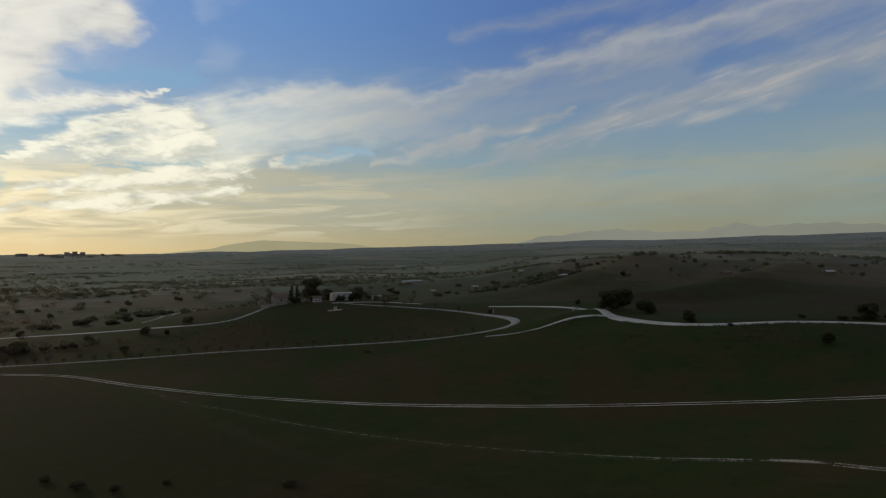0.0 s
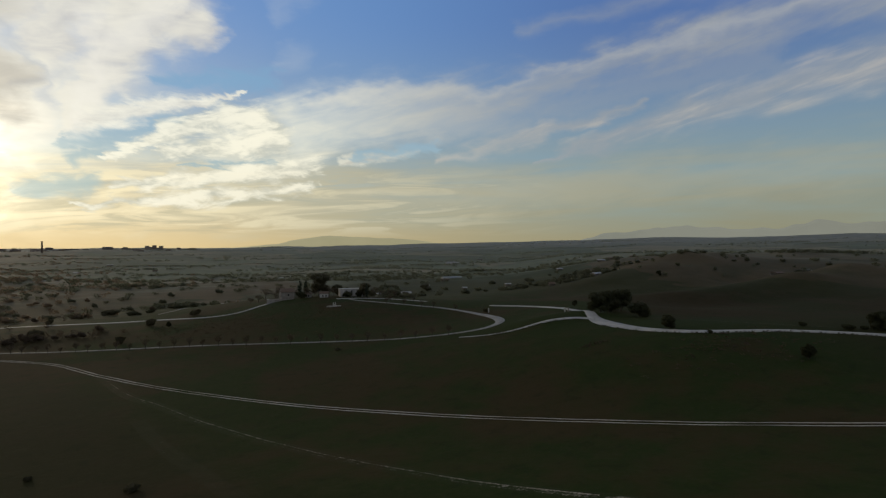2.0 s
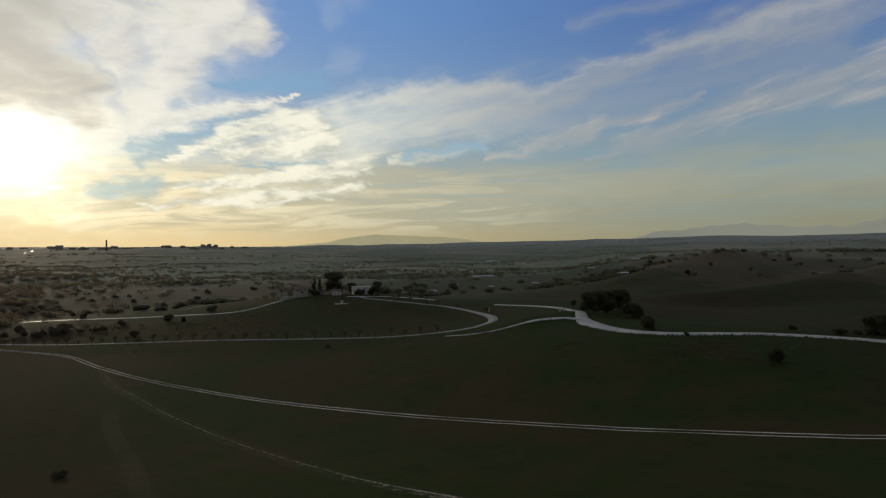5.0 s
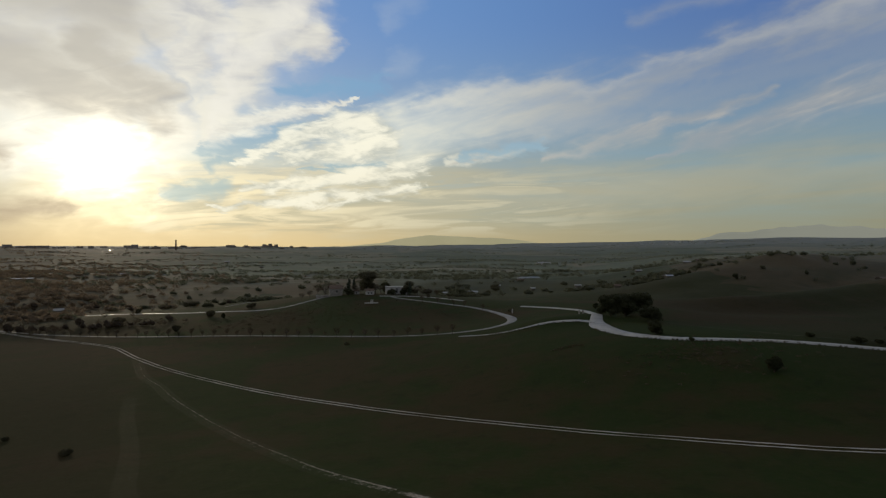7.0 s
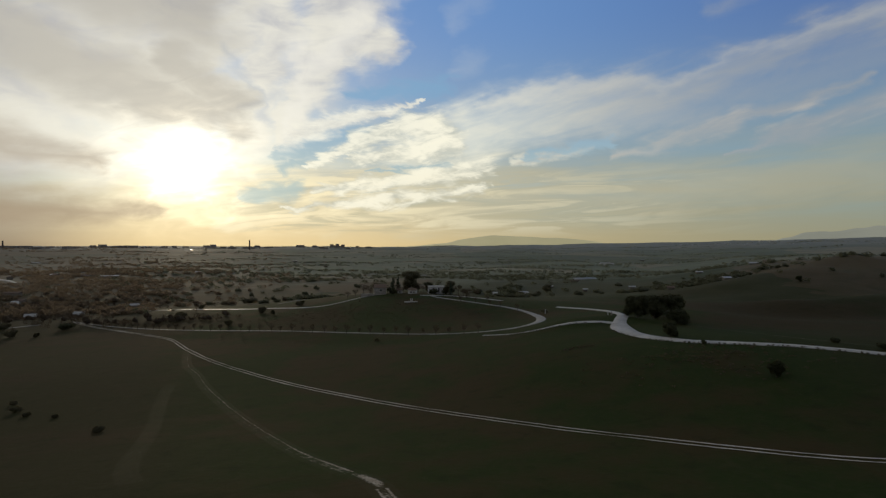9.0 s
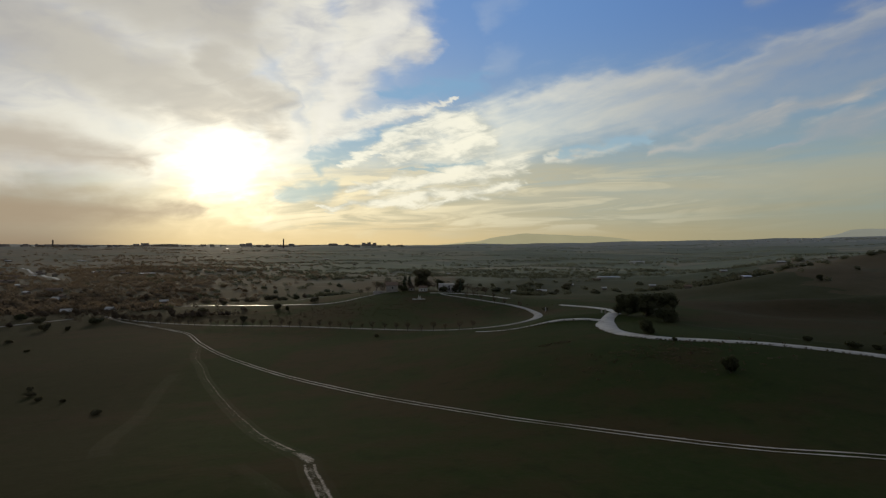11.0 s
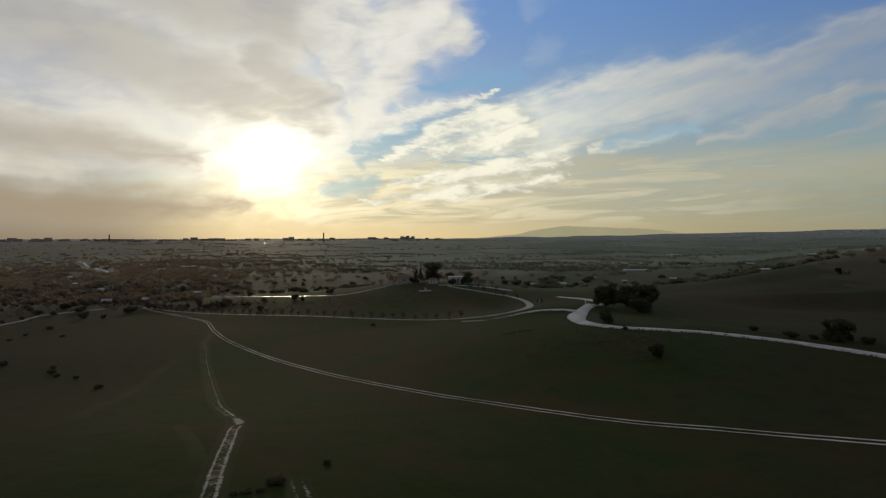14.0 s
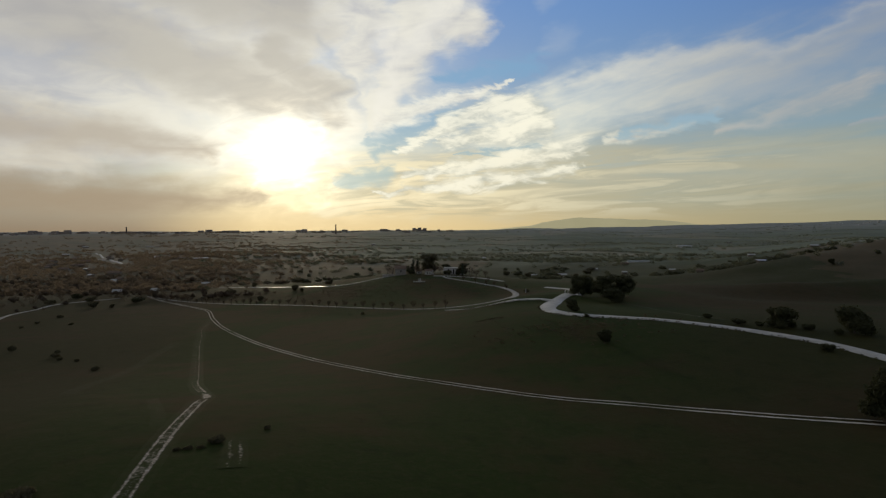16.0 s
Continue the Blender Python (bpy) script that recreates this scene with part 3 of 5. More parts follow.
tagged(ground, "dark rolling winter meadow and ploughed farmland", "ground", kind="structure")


# ---- roads and tracks ----
def curve_through(points, gap=2.0):
    """Points every gap metres on a smooth curve through the given ones."""
    p = np.array(points, float)
    p = np.vstack([2 * p[0] - p[1], p, 2 * p[-1] - p[-2]])
    out = []
    for k in range(1, len(p) - 2):
        n = max(2, int(np.linalg.norm(p[k + 1][:2] - p[k][:2]) / gap))
        for u in np.arange(n) / n:
            a, b, c, d = p[k - 1], p[k], p[k + 1], p[k + 2]
            out.append(0.5 * (2 * b + (c - a) * u + (2 * a - 5 * b + 4 * c - d) * u * u + (3 * b - a - 3 * c + d) * u ** 3))
    out.append(p[-2])
    return np.array(out)


def ribbon(path, lift=0.1, ragged=0.0, seed=0, cross=3, crown=0.03, edge=-0.08):
    """A thin laid surface. path rows: x, y, width."""
    rng = np.random.default_rng(seed)
    xy, w = path[:, :2], path[:, 2]
    d = np.gradient(xy, axis=0)
    d /= np.linalg.norm(d, axis=1)[:, None] + 1e-9
    n = np.stack([-d[:, 1], d[:, 0]], 1)
    el = np.convolve(rng.normal(0, 1, len(xy) + 4), np.ones(5) / 2.4, "valid") * ragged
    er = np.convolve(rng.normal(0, 1, len(xy) + 4), np.ones(5) / 2.4, "valid") * ragged
    cols = np.concatenate([[-1.0], np.linspace(-0.86, 0.86, cross), [1.0]])
    half = w[:, None] / 2 + np.where(cols[None] < 0, el[:, None], er[:, None])
    q = xy[:, None] + n[:, None] * (half * cols)[..., None]
    z = land(q[..., 0], q[..., 1]) + np.where(np.abs(cols) < 0.99, lift + crown * (1 - np.abs(cols)), edge)
    verts = np.concatenate([q, z[..., None]], -1).reshape(-1, 3)
    m = len(cols)
    faces = [(k * m + j + 1, k * m + j, (k + 1) * m + j, (k + 1) * m + j + 1) for k in range(len(xy) - 1) for j in range(m - 1)]
    return verts, faces


MAIN_ROAD = [(131, 42, 3.6), (124, 69, 3.6), (118, 92.5, 3.6), (112, 107.5, 3.5), (103.5, 117.8, 3.4), (94, 126, 3.2), (83.5, 132.6, 3.1), (73, 136.8, 3.2), (63.5, 142, 3.6),
             (57.5, 150, 4.2), (55, 158.5, 4.8), (55.2, 168, 6.2), (56.8, 178, 6.6), (59.5, 187, 4.6), (63.5, 196, 3.8), (68, 208, 3.4), (70.2, 225, 3.2),
             (69, 243, 3.0), (66, 258, 3.0), (61.5, 268, 3.0), (57, 276, 2.4)]
THIN_ROAD = [(58, 184, 2.8), (53.5, 187.3, 2.6), (47, 188.6, 2.2), (40.5, 189, 1.9), (33, 190, 1.7), (27.5, 191.4, 1.4), (21, 195, 1.1), (14, 202, 0.8)]
TREE_ROAD = [(-222, 332, 1.4), (-190, 313, 1.4), (-162, 298, 1.4), (-133, 283, 1.4), (-105, 270, 1.4), (-74, 257, 1.4), (-48, 245, 1.4), (-21, 232, 1.4), (6, 217, 1.4), (21.5, 209.5, 2.4),
             (29, 209.5, 3.2), (34.7, 214, 3.6), (38.6, 222.5, 4.2), (41.2, 235, 4.0), (41.8, 249, 3.4), (40, 264, 2.8), (36.5, 275, 2.8), (31, 285, 2.3), (22, 294.5, 2.0), (13, 304, 1.9), (3, 313.5, 1.9), (-4, 321, 1.9), (-7, 328, 1.9)]
HILL_ROAD = [(-14, 332, 2.6), (-4, 331, 2.6), (8, 329, 2.6), (20, 323, 2.6), (33, 309, 2.4)]
UPPER_PATH = [(-112, 372, 1.2), (-104, 390, 1.6), (-103, 430, 1.8), (-101, 480, 2.0), (-96, 520, 2.2), (-76, 556, 2.2)]
LEFT_ROAD = [(-43, 348, 1.9), (-56, 331, 2.0), (-68, 320, 2.2), (-84, 324, 2.3), (-112, 346, 2.5), (-150, 371, 2.7), (-190, 396, 2.7), (-250, 418, 2.7), (-330, 436, 2.7)]
FARM_PATH = [(-214, 205, 2.4), (-226, 222, 2.4), (-237, 240, 2.4), (-243, 261, 2.4), (-251, 283, 2.4), (-246, 302, 2.4), (-236, 322, 2.4)]
BANK_PATH = [(84, 186, 1.8), (87, 171, 1.8), (88.5, 157, 1.8), (92, 146, 1.8), (97, 138, 1.8), (105, 131, 1.8), (116, 124, 1.8)]
for name, rows, mat, lift, label in (
        ("path_farm", FARM_PATH, LANE, 0.10, "worn pale path towards the village"),
        ("path_upper", UPPER_PATH, LANE, 0.14, "pale worn path over the pasture behind the lane"),
        ("road_main", MAIN_ROAD, ROAD, 0.16, "pale compacted gravel road along the ridge"),
        ("road_lane", THIN_ROAD, ROAD, 0.12, "narrow pale gravel lane off the junction"),
        ("road_tree_lined", TREE_ROAD, LANE, 0.13, "pale lane lined with young bare trees"),
        ("road_hilltop", HILL_ROAD, ROAD, 0.10, "narrow pale lane across the farm hill"),
        ("road_valley", LEFT_ROAD, WET_ROAD, 0.14, "smooth valley road with a low-sun sheen")):
    tagged(mesh_object(name, *ribbon(curve_through(rows), lift, 0.06, 5), mat), label, "road", kind="structure")

WATER = two_tone("still_canal_water", (0.03, 0.032, 0.03), (0.045, 0.045, 0.04), 0.05, 0.28, 4.0, 0.0)
tagged(mesh_object("water", *ribbon(curve_through([(-1060, 2180, 9), (-1095, 2330, 12), (-1140, 2500, 12)], 20.0), 0.5, 0.6, 9, 3, 0.0), WATER), "narrow canal glinting on the far plain", "canal", kind="structure")
TWO_TRACK = [(-262, 372), (-240, 356), (-221, 331), (-197, 311), (-171, 292), (-142, 269), (-124.5, 252), (-104, 223), (-80, 193), (-48, 160), (-28, 140.5), (-13, 125), (0, 112), (18, 96), (33, 86),
             (46, 79), (56, 75), (66, 72.5), (81, 68.5), (100, 64), (122, 59), (150, 53)]


def rut(path, side, width, seed, fade=False):
    c = curve_through(path, 1.2)
    d = np.gradient(c, axis=0)
    d /= np.linalg.norm(d, axis=1)[:, None]
    rng = np.random.default_rng(seed)
    wob = np.convolve(rng.normal(0, 1, len(c) + 8), np.ones(9) / 6, "valid")
    xy = c + np.stack([-d[:, 1], d[:, 0]], 1) * (side + wob[:, None] * 0.07)
    w = width * (1 + 0.35 * np.convolve(rng.normal(0, 1, len(c) + 6), np.ones(7) / 5, "valid"))
    return np.column_stack([xy, np.clip(w, width * 0.3, width * 2.0)])


track = thing("dirt_track", (0, 0, 0), "pale twin-rutted farm track through dark grass", "dirt track")
for side in (-0.72, 0.72):
    part("rut", ribbon(rut(TWO_TRACK, side, 0.30, 11 + int(side > 0)), 0.09, 0.05, 3, 2, 0.0, 0.03), DIRT, track)
TRAIL = [(-104, 223), (-98, 209), (-88, 188), (-78, 173), (-69, 157.5), (-51, 129.5), (-40, 112.5), (-30, 97), (-24, 87.7), (-16.4, 77.6), (-11.2, 71.4), (-8.8, 68.0), (-7.0, 62.8), (-4.3, 57), (0.4, 46.2), (6, 34), (10.5, 24), (14, 15), (18, 2)]


def worn_strip(path, half, profile, strength, seed, lift=0.06, gauge=(1.0, 1.0)):
    """A strip of rubbed ground. profile rows: offset, width, depth of wear; strength rows: how worn along the way, start to end."""
    c = curve_through(path, 0.9)
    d = np.gradient(c, axis=0)
    d = np.apply_along_axis(lambda q: np.convolve(np.pad(q, 2, "edge"), np.ones(5) / 5, "valid"), 0, d)
    d /= np.linalg.norm(d, axis=1)[:, None]
    g = np.random.default_rng(seed)
    wob = np.convolve(g.normal(0, 1, len(c) + 10), np.ones(11) / 8, "valid")
    s = np.arange(-half, half + 0.01, 0.15)
    u = np.linspace(0, 1, len(c))
    q = c[:, None] + np.stack([-d[:, 1], d[:, 0]], 1)[:, None] * s[None, :, None]
    z = land(q[..., 0], q[..., 1]) + lift * np.clip((half - np.abs(s)) / 0.5, 0, 1) - 0.02
    wear = np.zeros((len(c), len(s)))
    for off, w, k in profile:
        wear = np.maximum(wear, k * np.exp(-((s[None] - off * np.linspace(*gauge, len(c))[:, None] - 0.10 * wob[:, None]) / w) ** 2))
    wear = wear * np.interp(u, np.linspace(0, 1, len(strength)), strength)[:, None] * np.clip((half - np.abs(s)) / 0.6, 0, 1)
    m = len(s)
    i = np.arange(len(c) * m).reshape(len(c), m)
    f = np.stack([i[:-1, 1:], i[:-1, :-1], i[1:, :-1], i[1:, 1:]], -1).reshape(-1, 4)
    return np.concatenate([q, z[..., None]], -1).reshape(-1, 3), f, wear.reshape(-1)


def worn_part(strip, parent):
    ob = part("strip", strip[:2], WORN, parent, "", True)
    ob.data.attributes.new("wear", "FLOAT", "POINT").data.foreach_set("value", strip[2].astype(np.float32))


trail = thing("dirt_trail", (0, 0, 0), "worn pale trail forking off the farm track", "dirt trail")
for leg, strength, gauge, k in ((TRAIL[:7], [0.32, 0.44, 0.48, 0.5], (0.6, 0.8), 3), (TRAIL[6:12], [0.5, 0.6, 0.85], (0.8, 0.95), 13), (TRAIL[11:], [0.85, 0.85, 0.8, 0.8], (0.95, 1.15), 23)):
    worn_part(worn_strip(leg, 1.9, [(-0.62, 0.24, 1.0 if k == 23 else 0.6), (0.62, 0.28, 1.0), (0.0, 0.9, 0.30 if k == 3 else 0.5)], strength, k, 0.06, gauge), trail)
worn_part(worn_strip([(-13.5, 74.0), (-11.0, 71.2), (-9.4, 68.8), (-8.3, 66.2)], 1.9, [(0.25, 0.8, 1.0)], [0.2, 0.95, 1.0, 0.3], 33, 0.075), trail)
faint = thing("faint_path", (0, 0, 0), "faint old wheel marks across brown grass", "path")
worn_part(worn_strip([(-80, 160), (-72.5, 140), (-60, 112), (-50, 86), (-43, 74)], 1.9, [(-0.7, 0.3, 1.0), (0.7, 0.3, 1.0)], [0.1, 0.2, 0.18, 0.2, 0.1], 5, 0.04), faint)
worn_part(worn_strip([(-18, 66), (-13, 60), (-8, 54), (-2, 46)], 1.2, [(0, 0.25, 1.0)], [0.1, 0.25, 0.22, 0.1], 6, 0.04), faint)
bank = thing("bank_path", (0, 0, 0), "faint worn path behind the road bank", "path")
worn_part(worn_strip([q[:2] for q in BANK_PATH], 1.5, [(0.0, 0.5, 1.0)], [0.25, 0.42, 0.42, 0.35, 0.15], 9, 0.05), bank)
scrape = thing("bare_patch", (0, 0, 0), "short worn patch of bare pale soil in grass", "bare patch")
worn_part(worn_strip([(11.3, 44), (12.4, 41), (14.2, 38), (16.5, 33.5)], 1.7, [(-0.6, 0.35, 1.0), (0.6, 0.3, 0.9)], [0.2, 0.55, 0.5, 0.25], 8, 0.05), scrape)

# ---- distance: hills behind everything ----
def far_ridge(name, az0, az1, radius, height, mat, label, seed, roughness):
    """A long range of hills. height: elevation in metres over the eye, from 0 at az0 to 1 at az1."""
    n = 180
    a = np.linspace(az0, az1, n)
    u = (a - az0) / (az1 - az0)
    rng = np.random.default_rng(seed)
    top = 50 + height(u)
    for k in range(1, 15):
        top = top + roughness / k ** 1.2 * np.sin(u * 2 * math.pi * k * 2.7 + rng.uniform(0, 6.28)) * np.sin(math.pi * u) ** 0.5
    verts = []
    for rr, f in ((radius - 170, 0.0), (radius - 90, 0.62), (radius - 40, 0.9), (radius, 1.0), (radius + 70, 0.0)):
        for k in range(n):
            s, c = math.sin(radians(a[k])), math.cos(radians(a[k]))
            verts.append((rr * s, rr * c, -30 + (top[k] + 30) * f))
    faces = [(r * n + k, r * n + k + 1, (r + 1) * n + k + 1, (r + 1) * n + k) for r in range(4) for k in range(n - 1)]
    tagged(mesh_object(name, verts, faces, mat), label, "hills", kind="structure")


def hill_line(u):
    y = np.interp(u, [0, 0.14, 0.24, 0.29, 0.36, 0.42, 0.5, 0.58, 0.66, 0.76, 0.86, 1], [-30, -2, 20, 48, 66, 86, 80, 72, 64, 44, 14, -40])
    return np.convolve(np.pad(y, 4, "edge"), np.ones(9) / 9, "valid")


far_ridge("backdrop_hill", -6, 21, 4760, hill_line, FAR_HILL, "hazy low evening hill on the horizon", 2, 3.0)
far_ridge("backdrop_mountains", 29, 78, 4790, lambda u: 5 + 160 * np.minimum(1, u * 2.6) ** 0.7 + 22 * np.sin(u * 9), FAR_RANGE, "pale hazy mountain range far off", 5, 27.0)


# ---- trees and shrubs ----
def lump(rng, l, f):
    """Rough solid core added to block light, for inner twigs and shaded leaves."""
    vv, ff, n, m = [], [], 9, 5
    for j in range(m + 1):
        for k in range(n):
            p, q = math.pi * j / m, 2 * math.pi * k / n
            r = f * rng.uniform(0.8, 1.15)
            vv.append((l[0] + l[3] * r * math.sin(p) * math.cos(q), l[1] + l[4] * r * math.sin(p) * math.sin(q), max(0.02, l[2] + l[5] * r * math.cos(p))))
    for j in range(m):
        for k in range(n):
            ff.append((j * n + k, j * n + (k + 1) % n, (j + 1) * n + (k + 1) % n, (j + 1) * n + k))
    return vv, ff


def leaf_cloud(rng, lobes, count, size, core=True):
    """Small bent leaf sprays scattered through lobes (x, y, z, rx, ry, rz)."""
    vol = np.array([l[3] * l[4] * l[5] for l in lobes]) ** 0.75
    pick = rng.choice(len(lobes), count, p=vol / vol.sum())
    L = np.array(lobes)[pick]
    d = rng.normal(size=(count, 3))
    d /= np.linalg.norm(d, axis=1)[:, None]
    rad = rng.uniform(0.12, 1.0, count) ** 0.42 * rng.uniform(0.82, 1.12, count)
    c = L[:, :3] + d * L[:, 3:] * rad[:, None]
    a = rng.normal(size=(count, 3))
    a /= np.linalg.norm(a, axis=1)[:, None]
    b = np.cross(a, rng.normal(size=(count, 3)))
    b /= np.linalg.norm(b, axis=1)[:, None]
    n = np.cross(a, b)
    s = size * rng.uniform(0.55, 1.35, count)[:, None]
    if core:
        inner = [lump(rng, l, 0.70) for l in lobes]
    v = np.stack([c - a * s, c - b * s * 0.45 + n * s * 0.18, c + a * s - n * s * 0.15, c + b * s * 0.45 + n * s * 0.18], 1)
    v[:, :, 2] = np.maximum(v[:, :, 2], 0.03)
    v, f = v.reshape(-1, 3), np.arange(count * 4).reshape(-1, 4)
    if core:
        iv, jf = joined(inner)
        f = np.vstack([f, np.array(jf) + len(v)])
        v = np.vstack([v, np.array(iv)])
    return v, f


def crown_lobes(rng, w, h, low, n):
    """Uneven lobes that fill a crown of width w from height low to h."""
    out = [(0, 0, (low + h) / 2, w * 0.32, w * 0.32, (h - low) * 0.38)]
    for k in range(n):
        a = 2 * math.pi * k / n + rng.uniform(-0.4, 0.4)
        q, e = rng.uniform(0.14, 0.31) * w, rng.uniform(0.15, 0.84)
        r = rng.uniform(0.17, 0.25) * w
        out.append((q * math.cos(a), q * math.sin(a), low + (h - low) * e, r, r, min(r * rng.uniform(0.7, 1.0), (h - low) * 0.3)))
    out.append((rng.uniform(-0.1, 0.1) * w, rng.uniform(-0.1, 0.1) * w, h - w * 0.14, w * 0.2, w * 0.2, w * 0.15))
    return out


def broad_tree(name, x, y, h, w, label, category, seed, leaf=LEAF, low=0.22, count=900, size=0.34, group=""):
    rng = np.random.default_rng(seed)
    t = thing(name, (x, y, on_land(x, y) - 0.1), label, category, group, rng.uniform(0, 360))
    fork = h * (low + 0.12)
    lean = rng.uniform(-0.05, 0.05, 2) * h
    part("trunk", tube([(0, 0, -0.3), (lean[0] * 0.4, lean[1] * 0.4, fork * 0.55), (lean[0], lean[1], fork), (lean[0] * 1.3, lean[1] * 1.2, h * 0.72)],
                       [h * 0.042, h * 0.032, h * 0.027, h * 0.008], 8), BARK, t)
    for k in range(4):
        a = 2 * math.pi * k / 4 + rng.uniform(-0.5, 0.5)
        q = w * rng.uniform(0.26, 0.36)
        part("limb", tube([(lean[0], lean[1], fork * rng.uniform(0.8, 1.1)), (q * 0.5 * math.cos(a), q * 0.5 * math.sin(a), h * 0.5),
                           (q * math.cos(a), q * math.sin(a), h * rng.uniform(0.6, 0.75))], [h * 0.018, h * 0.012, h * 0.004], 6), BARK, t)
    part("crown", leaf_cloud(rng, crown_lobes(rng, w, h, h * low, 14), int(count * 2.6), size), leaf, t)
    return t


def shrub(name, x, y, h, w, label, seed, leaf=LEAF, count=420, size=0.2, group="", category="shrub"):
    rng = np.random.default_rng(seed)
    t = thing(name, (x, y, on_land(x, y) - 0.05), label, category, group, rng.uniform(0, 360))
    part("stem", tube([(0, 0, -0.15), (0.05 * w, 0, h * 0.25), (0.02 * w, 0.04 * w, h * 0.6)], [h * 0.05, h * 0.035, h * 0.012], 6), BARK, t)
    lobes = [(0, 0, h * 0.45, w * 0.34, w * 0.34, h * 0.42)]
    for k in range(6):
        a = k * 1.047 + rng.uniform(-0.4, 0.4)
        q = w * rng.uniform(0.2, 0.32)
        lobes.append((q * math.cos(a), q * math.sin(a), h * rng.uniform(0.28, 0.66), w * 0.18, w * 0.18, h * 0.26))
    part("crown", leaf_cloud(rng, lobes, int(count * 2), size), leaf, t)
    return t


def cypress(x, y, h, w, seed):
    rng = np.random.default_rng(seed)
    t = thing("cypress_tree", (x, y, on_land(x, y) - 0.1), "tall narrow dark cypress beside the old farmhouse", "cypress tree", "farmhouse cypresses")
    part("trunk", tube([(0, 0, -0.2), (0, 0, h * 0.3), (0.05, 0, h * 0.9)], [0.22, 0.16, 0.03], 7), BARK, t)
    lobes = [(rng.uniform(-0.1, 0.1) * w, rng.uniform(-0.1, 0.1) * w, h * e, w * 0.5 * s, w * 0.5 * s, h * 0.14)
             for e, s in ((0.14, 0.7), (0.3, 0.95), (0.46, 1.0), (0.62, 0.85), (0.76, 0.62), (0.88, 0.36))]
    part("crown", leaf_cloud(rng, lobes, 700, 0.26), CYPRESS, t)
    return t


def bare_tree(name, x, y, h, w, label, seed, group="", twigs=90, category="tree"):
    """A winter tree: trunk, limbs and a thin crown of twigs with a few dry leaves."""
    rng = np.random.default_rng(seed)
    t = thing(name, (x, y, on_land(x, y) - 0.1), label, category, group, rng.uniform(0, 360))
    part("trunk", tube([(0, 0, -0.2), (0.02 * h, 0, h * 0.35), (0.0, 0.02 * h, h * 0.62), (0.02 * h, 0.0, h * 0.95)], [h * 0.028, h * 0.02, h * 0.013, h * 0.004], 6), BARK, t)
    ends = []
    for k in range(5):
        a = k * 1.256 + rng.uniform(-0.4, 0.4)
        z0 = h * rng.uniform(0.3, 0.6)
        q = w * rng.uniform(0.28, 0.48)
        tip = Vector((q * math.cos(a), q * math.sin(a), z0 + h * rng.uniform(0.2, 0.36)))
        ends.append((Vector((0, 0, z0)), tip))
        part("limb", tube([(0, 0, z0), (tip.x * 0.55, tip.y * 0.55, (z0 + tip.z) / 2 - 0.02 * h), tip], [h * 0.012, h * 0.008, h * 0.003], 5), BARK, t)
    sticks = []
    for k in range(twigs):
        a, b = ends[k % 5]
        p = a.lerp(b, rng.uniform(0.3, 1.0))
        d = Vector(rng.normal(size=3)) * 0.5 + Vector((0, 0, 0.7))
        e = p + d.normalized() * h * rng.uniform(0.1, 0.24)
        sticks.append(tube([p, e], [h * 0.0045, h * 0.0015], 3))
    part("twig_spray", joined(sticks), DRY_LEAF, t)
    rngl = np.random.default_rng(seed + 900)
    part("crown", leaf_cloud(rngl, [(0, 0, h * 0.66, w * 0.44, w * 0.44, h * 0.32)], int(twigs * 3.5), h * 0.032, False), DRY_LEAF, t)
    return t


OAK = "dense dark evergreen oak beside the gravel junction"
broad_tree("oak_tree", 69, 197, 8.2, 10.5, OAK, "oak tree", 41, count=1700, low=0.08, group="oaks at the junction")
broad_tree("oak_tree", 77.5, 203.5, 9.0, 11.5, OAK, "oak tree", 42, count=1700, low=0.08, group="oaks at the junction")
broad_tree("oak_tree", 86.5, 208.5, 9.0, 11.0, OAK, "oak tree", 52, count=1700, low=0.08, group="oaks at the junction")
broad_tree("oak_tree", 250, 386, 4.2, 5.0, "lone rounded oak on a bare ridge", "oak tree", 53, count=600, low=0.1)
broad_tree("oak_tree", 79.5, 187.5, 5.4, 10.0, "low spreading evergreen oak at the edge of the clump", "oak tree", 43, count=1100, low=0.06, group="oaks at the junction")
broad_tree("oak_tree", 62, 151, 3.8, 4.8, "small round evergreen oak beside the gravel road", "oak tree", 44, count=700, size=0.25, low=0.08)
broad_tree("oak_tree", 75, 225, 3.4, 3.0, "small lone tree behind the lane gate", "oak tree", 45, count=380, size=0.22, low=0.3)
broad_tree("oak_tree", 66.5, 110.8, 3.4, 3.7, "lone dark evergreen oak on the meadow slope", "oak tree", 46, count=900, size=0.26, low=0.06)
broad_tree("oak_tree", 99.5, 64.5, 8.2, 6.6, "tall dark evergreen oak beside the farm track", "oak tree", 47, count=1600, low=0.06)
broad_tree("oak_tree", 110.5, 124.8, 5.0, 7.6, "rounded evergreen oak behind the gravel road", "oak tree", 48, count=1200, low=0.06)
broad_tree("oak_tree", 123, 117, 6.4, 9.5, "broad evergreen oak behind the gravel road", "oak tree", 49, count=1200, low=0.06)
for k, (x, y, h, w) in enumerate([(97, 137, 1.3, 3.0), (101.5, 127, 1.9, 4.2), (106, 126, 1.2, 2.4), (115, 121, 1.8, 4.0), (119, 115.5, 1.6, 2.3), (109.5, 101, 1.9, 3.6)]):
    shrub("shrub", x, y, h, w, "dark evergreen shrub on the road bank", 60 + k, group="shrubs on the road bank")
shrub("shrub", 65, 138.5, 1.0, 1.7, "small dark shrub at the gravel edge", 70, count=200)
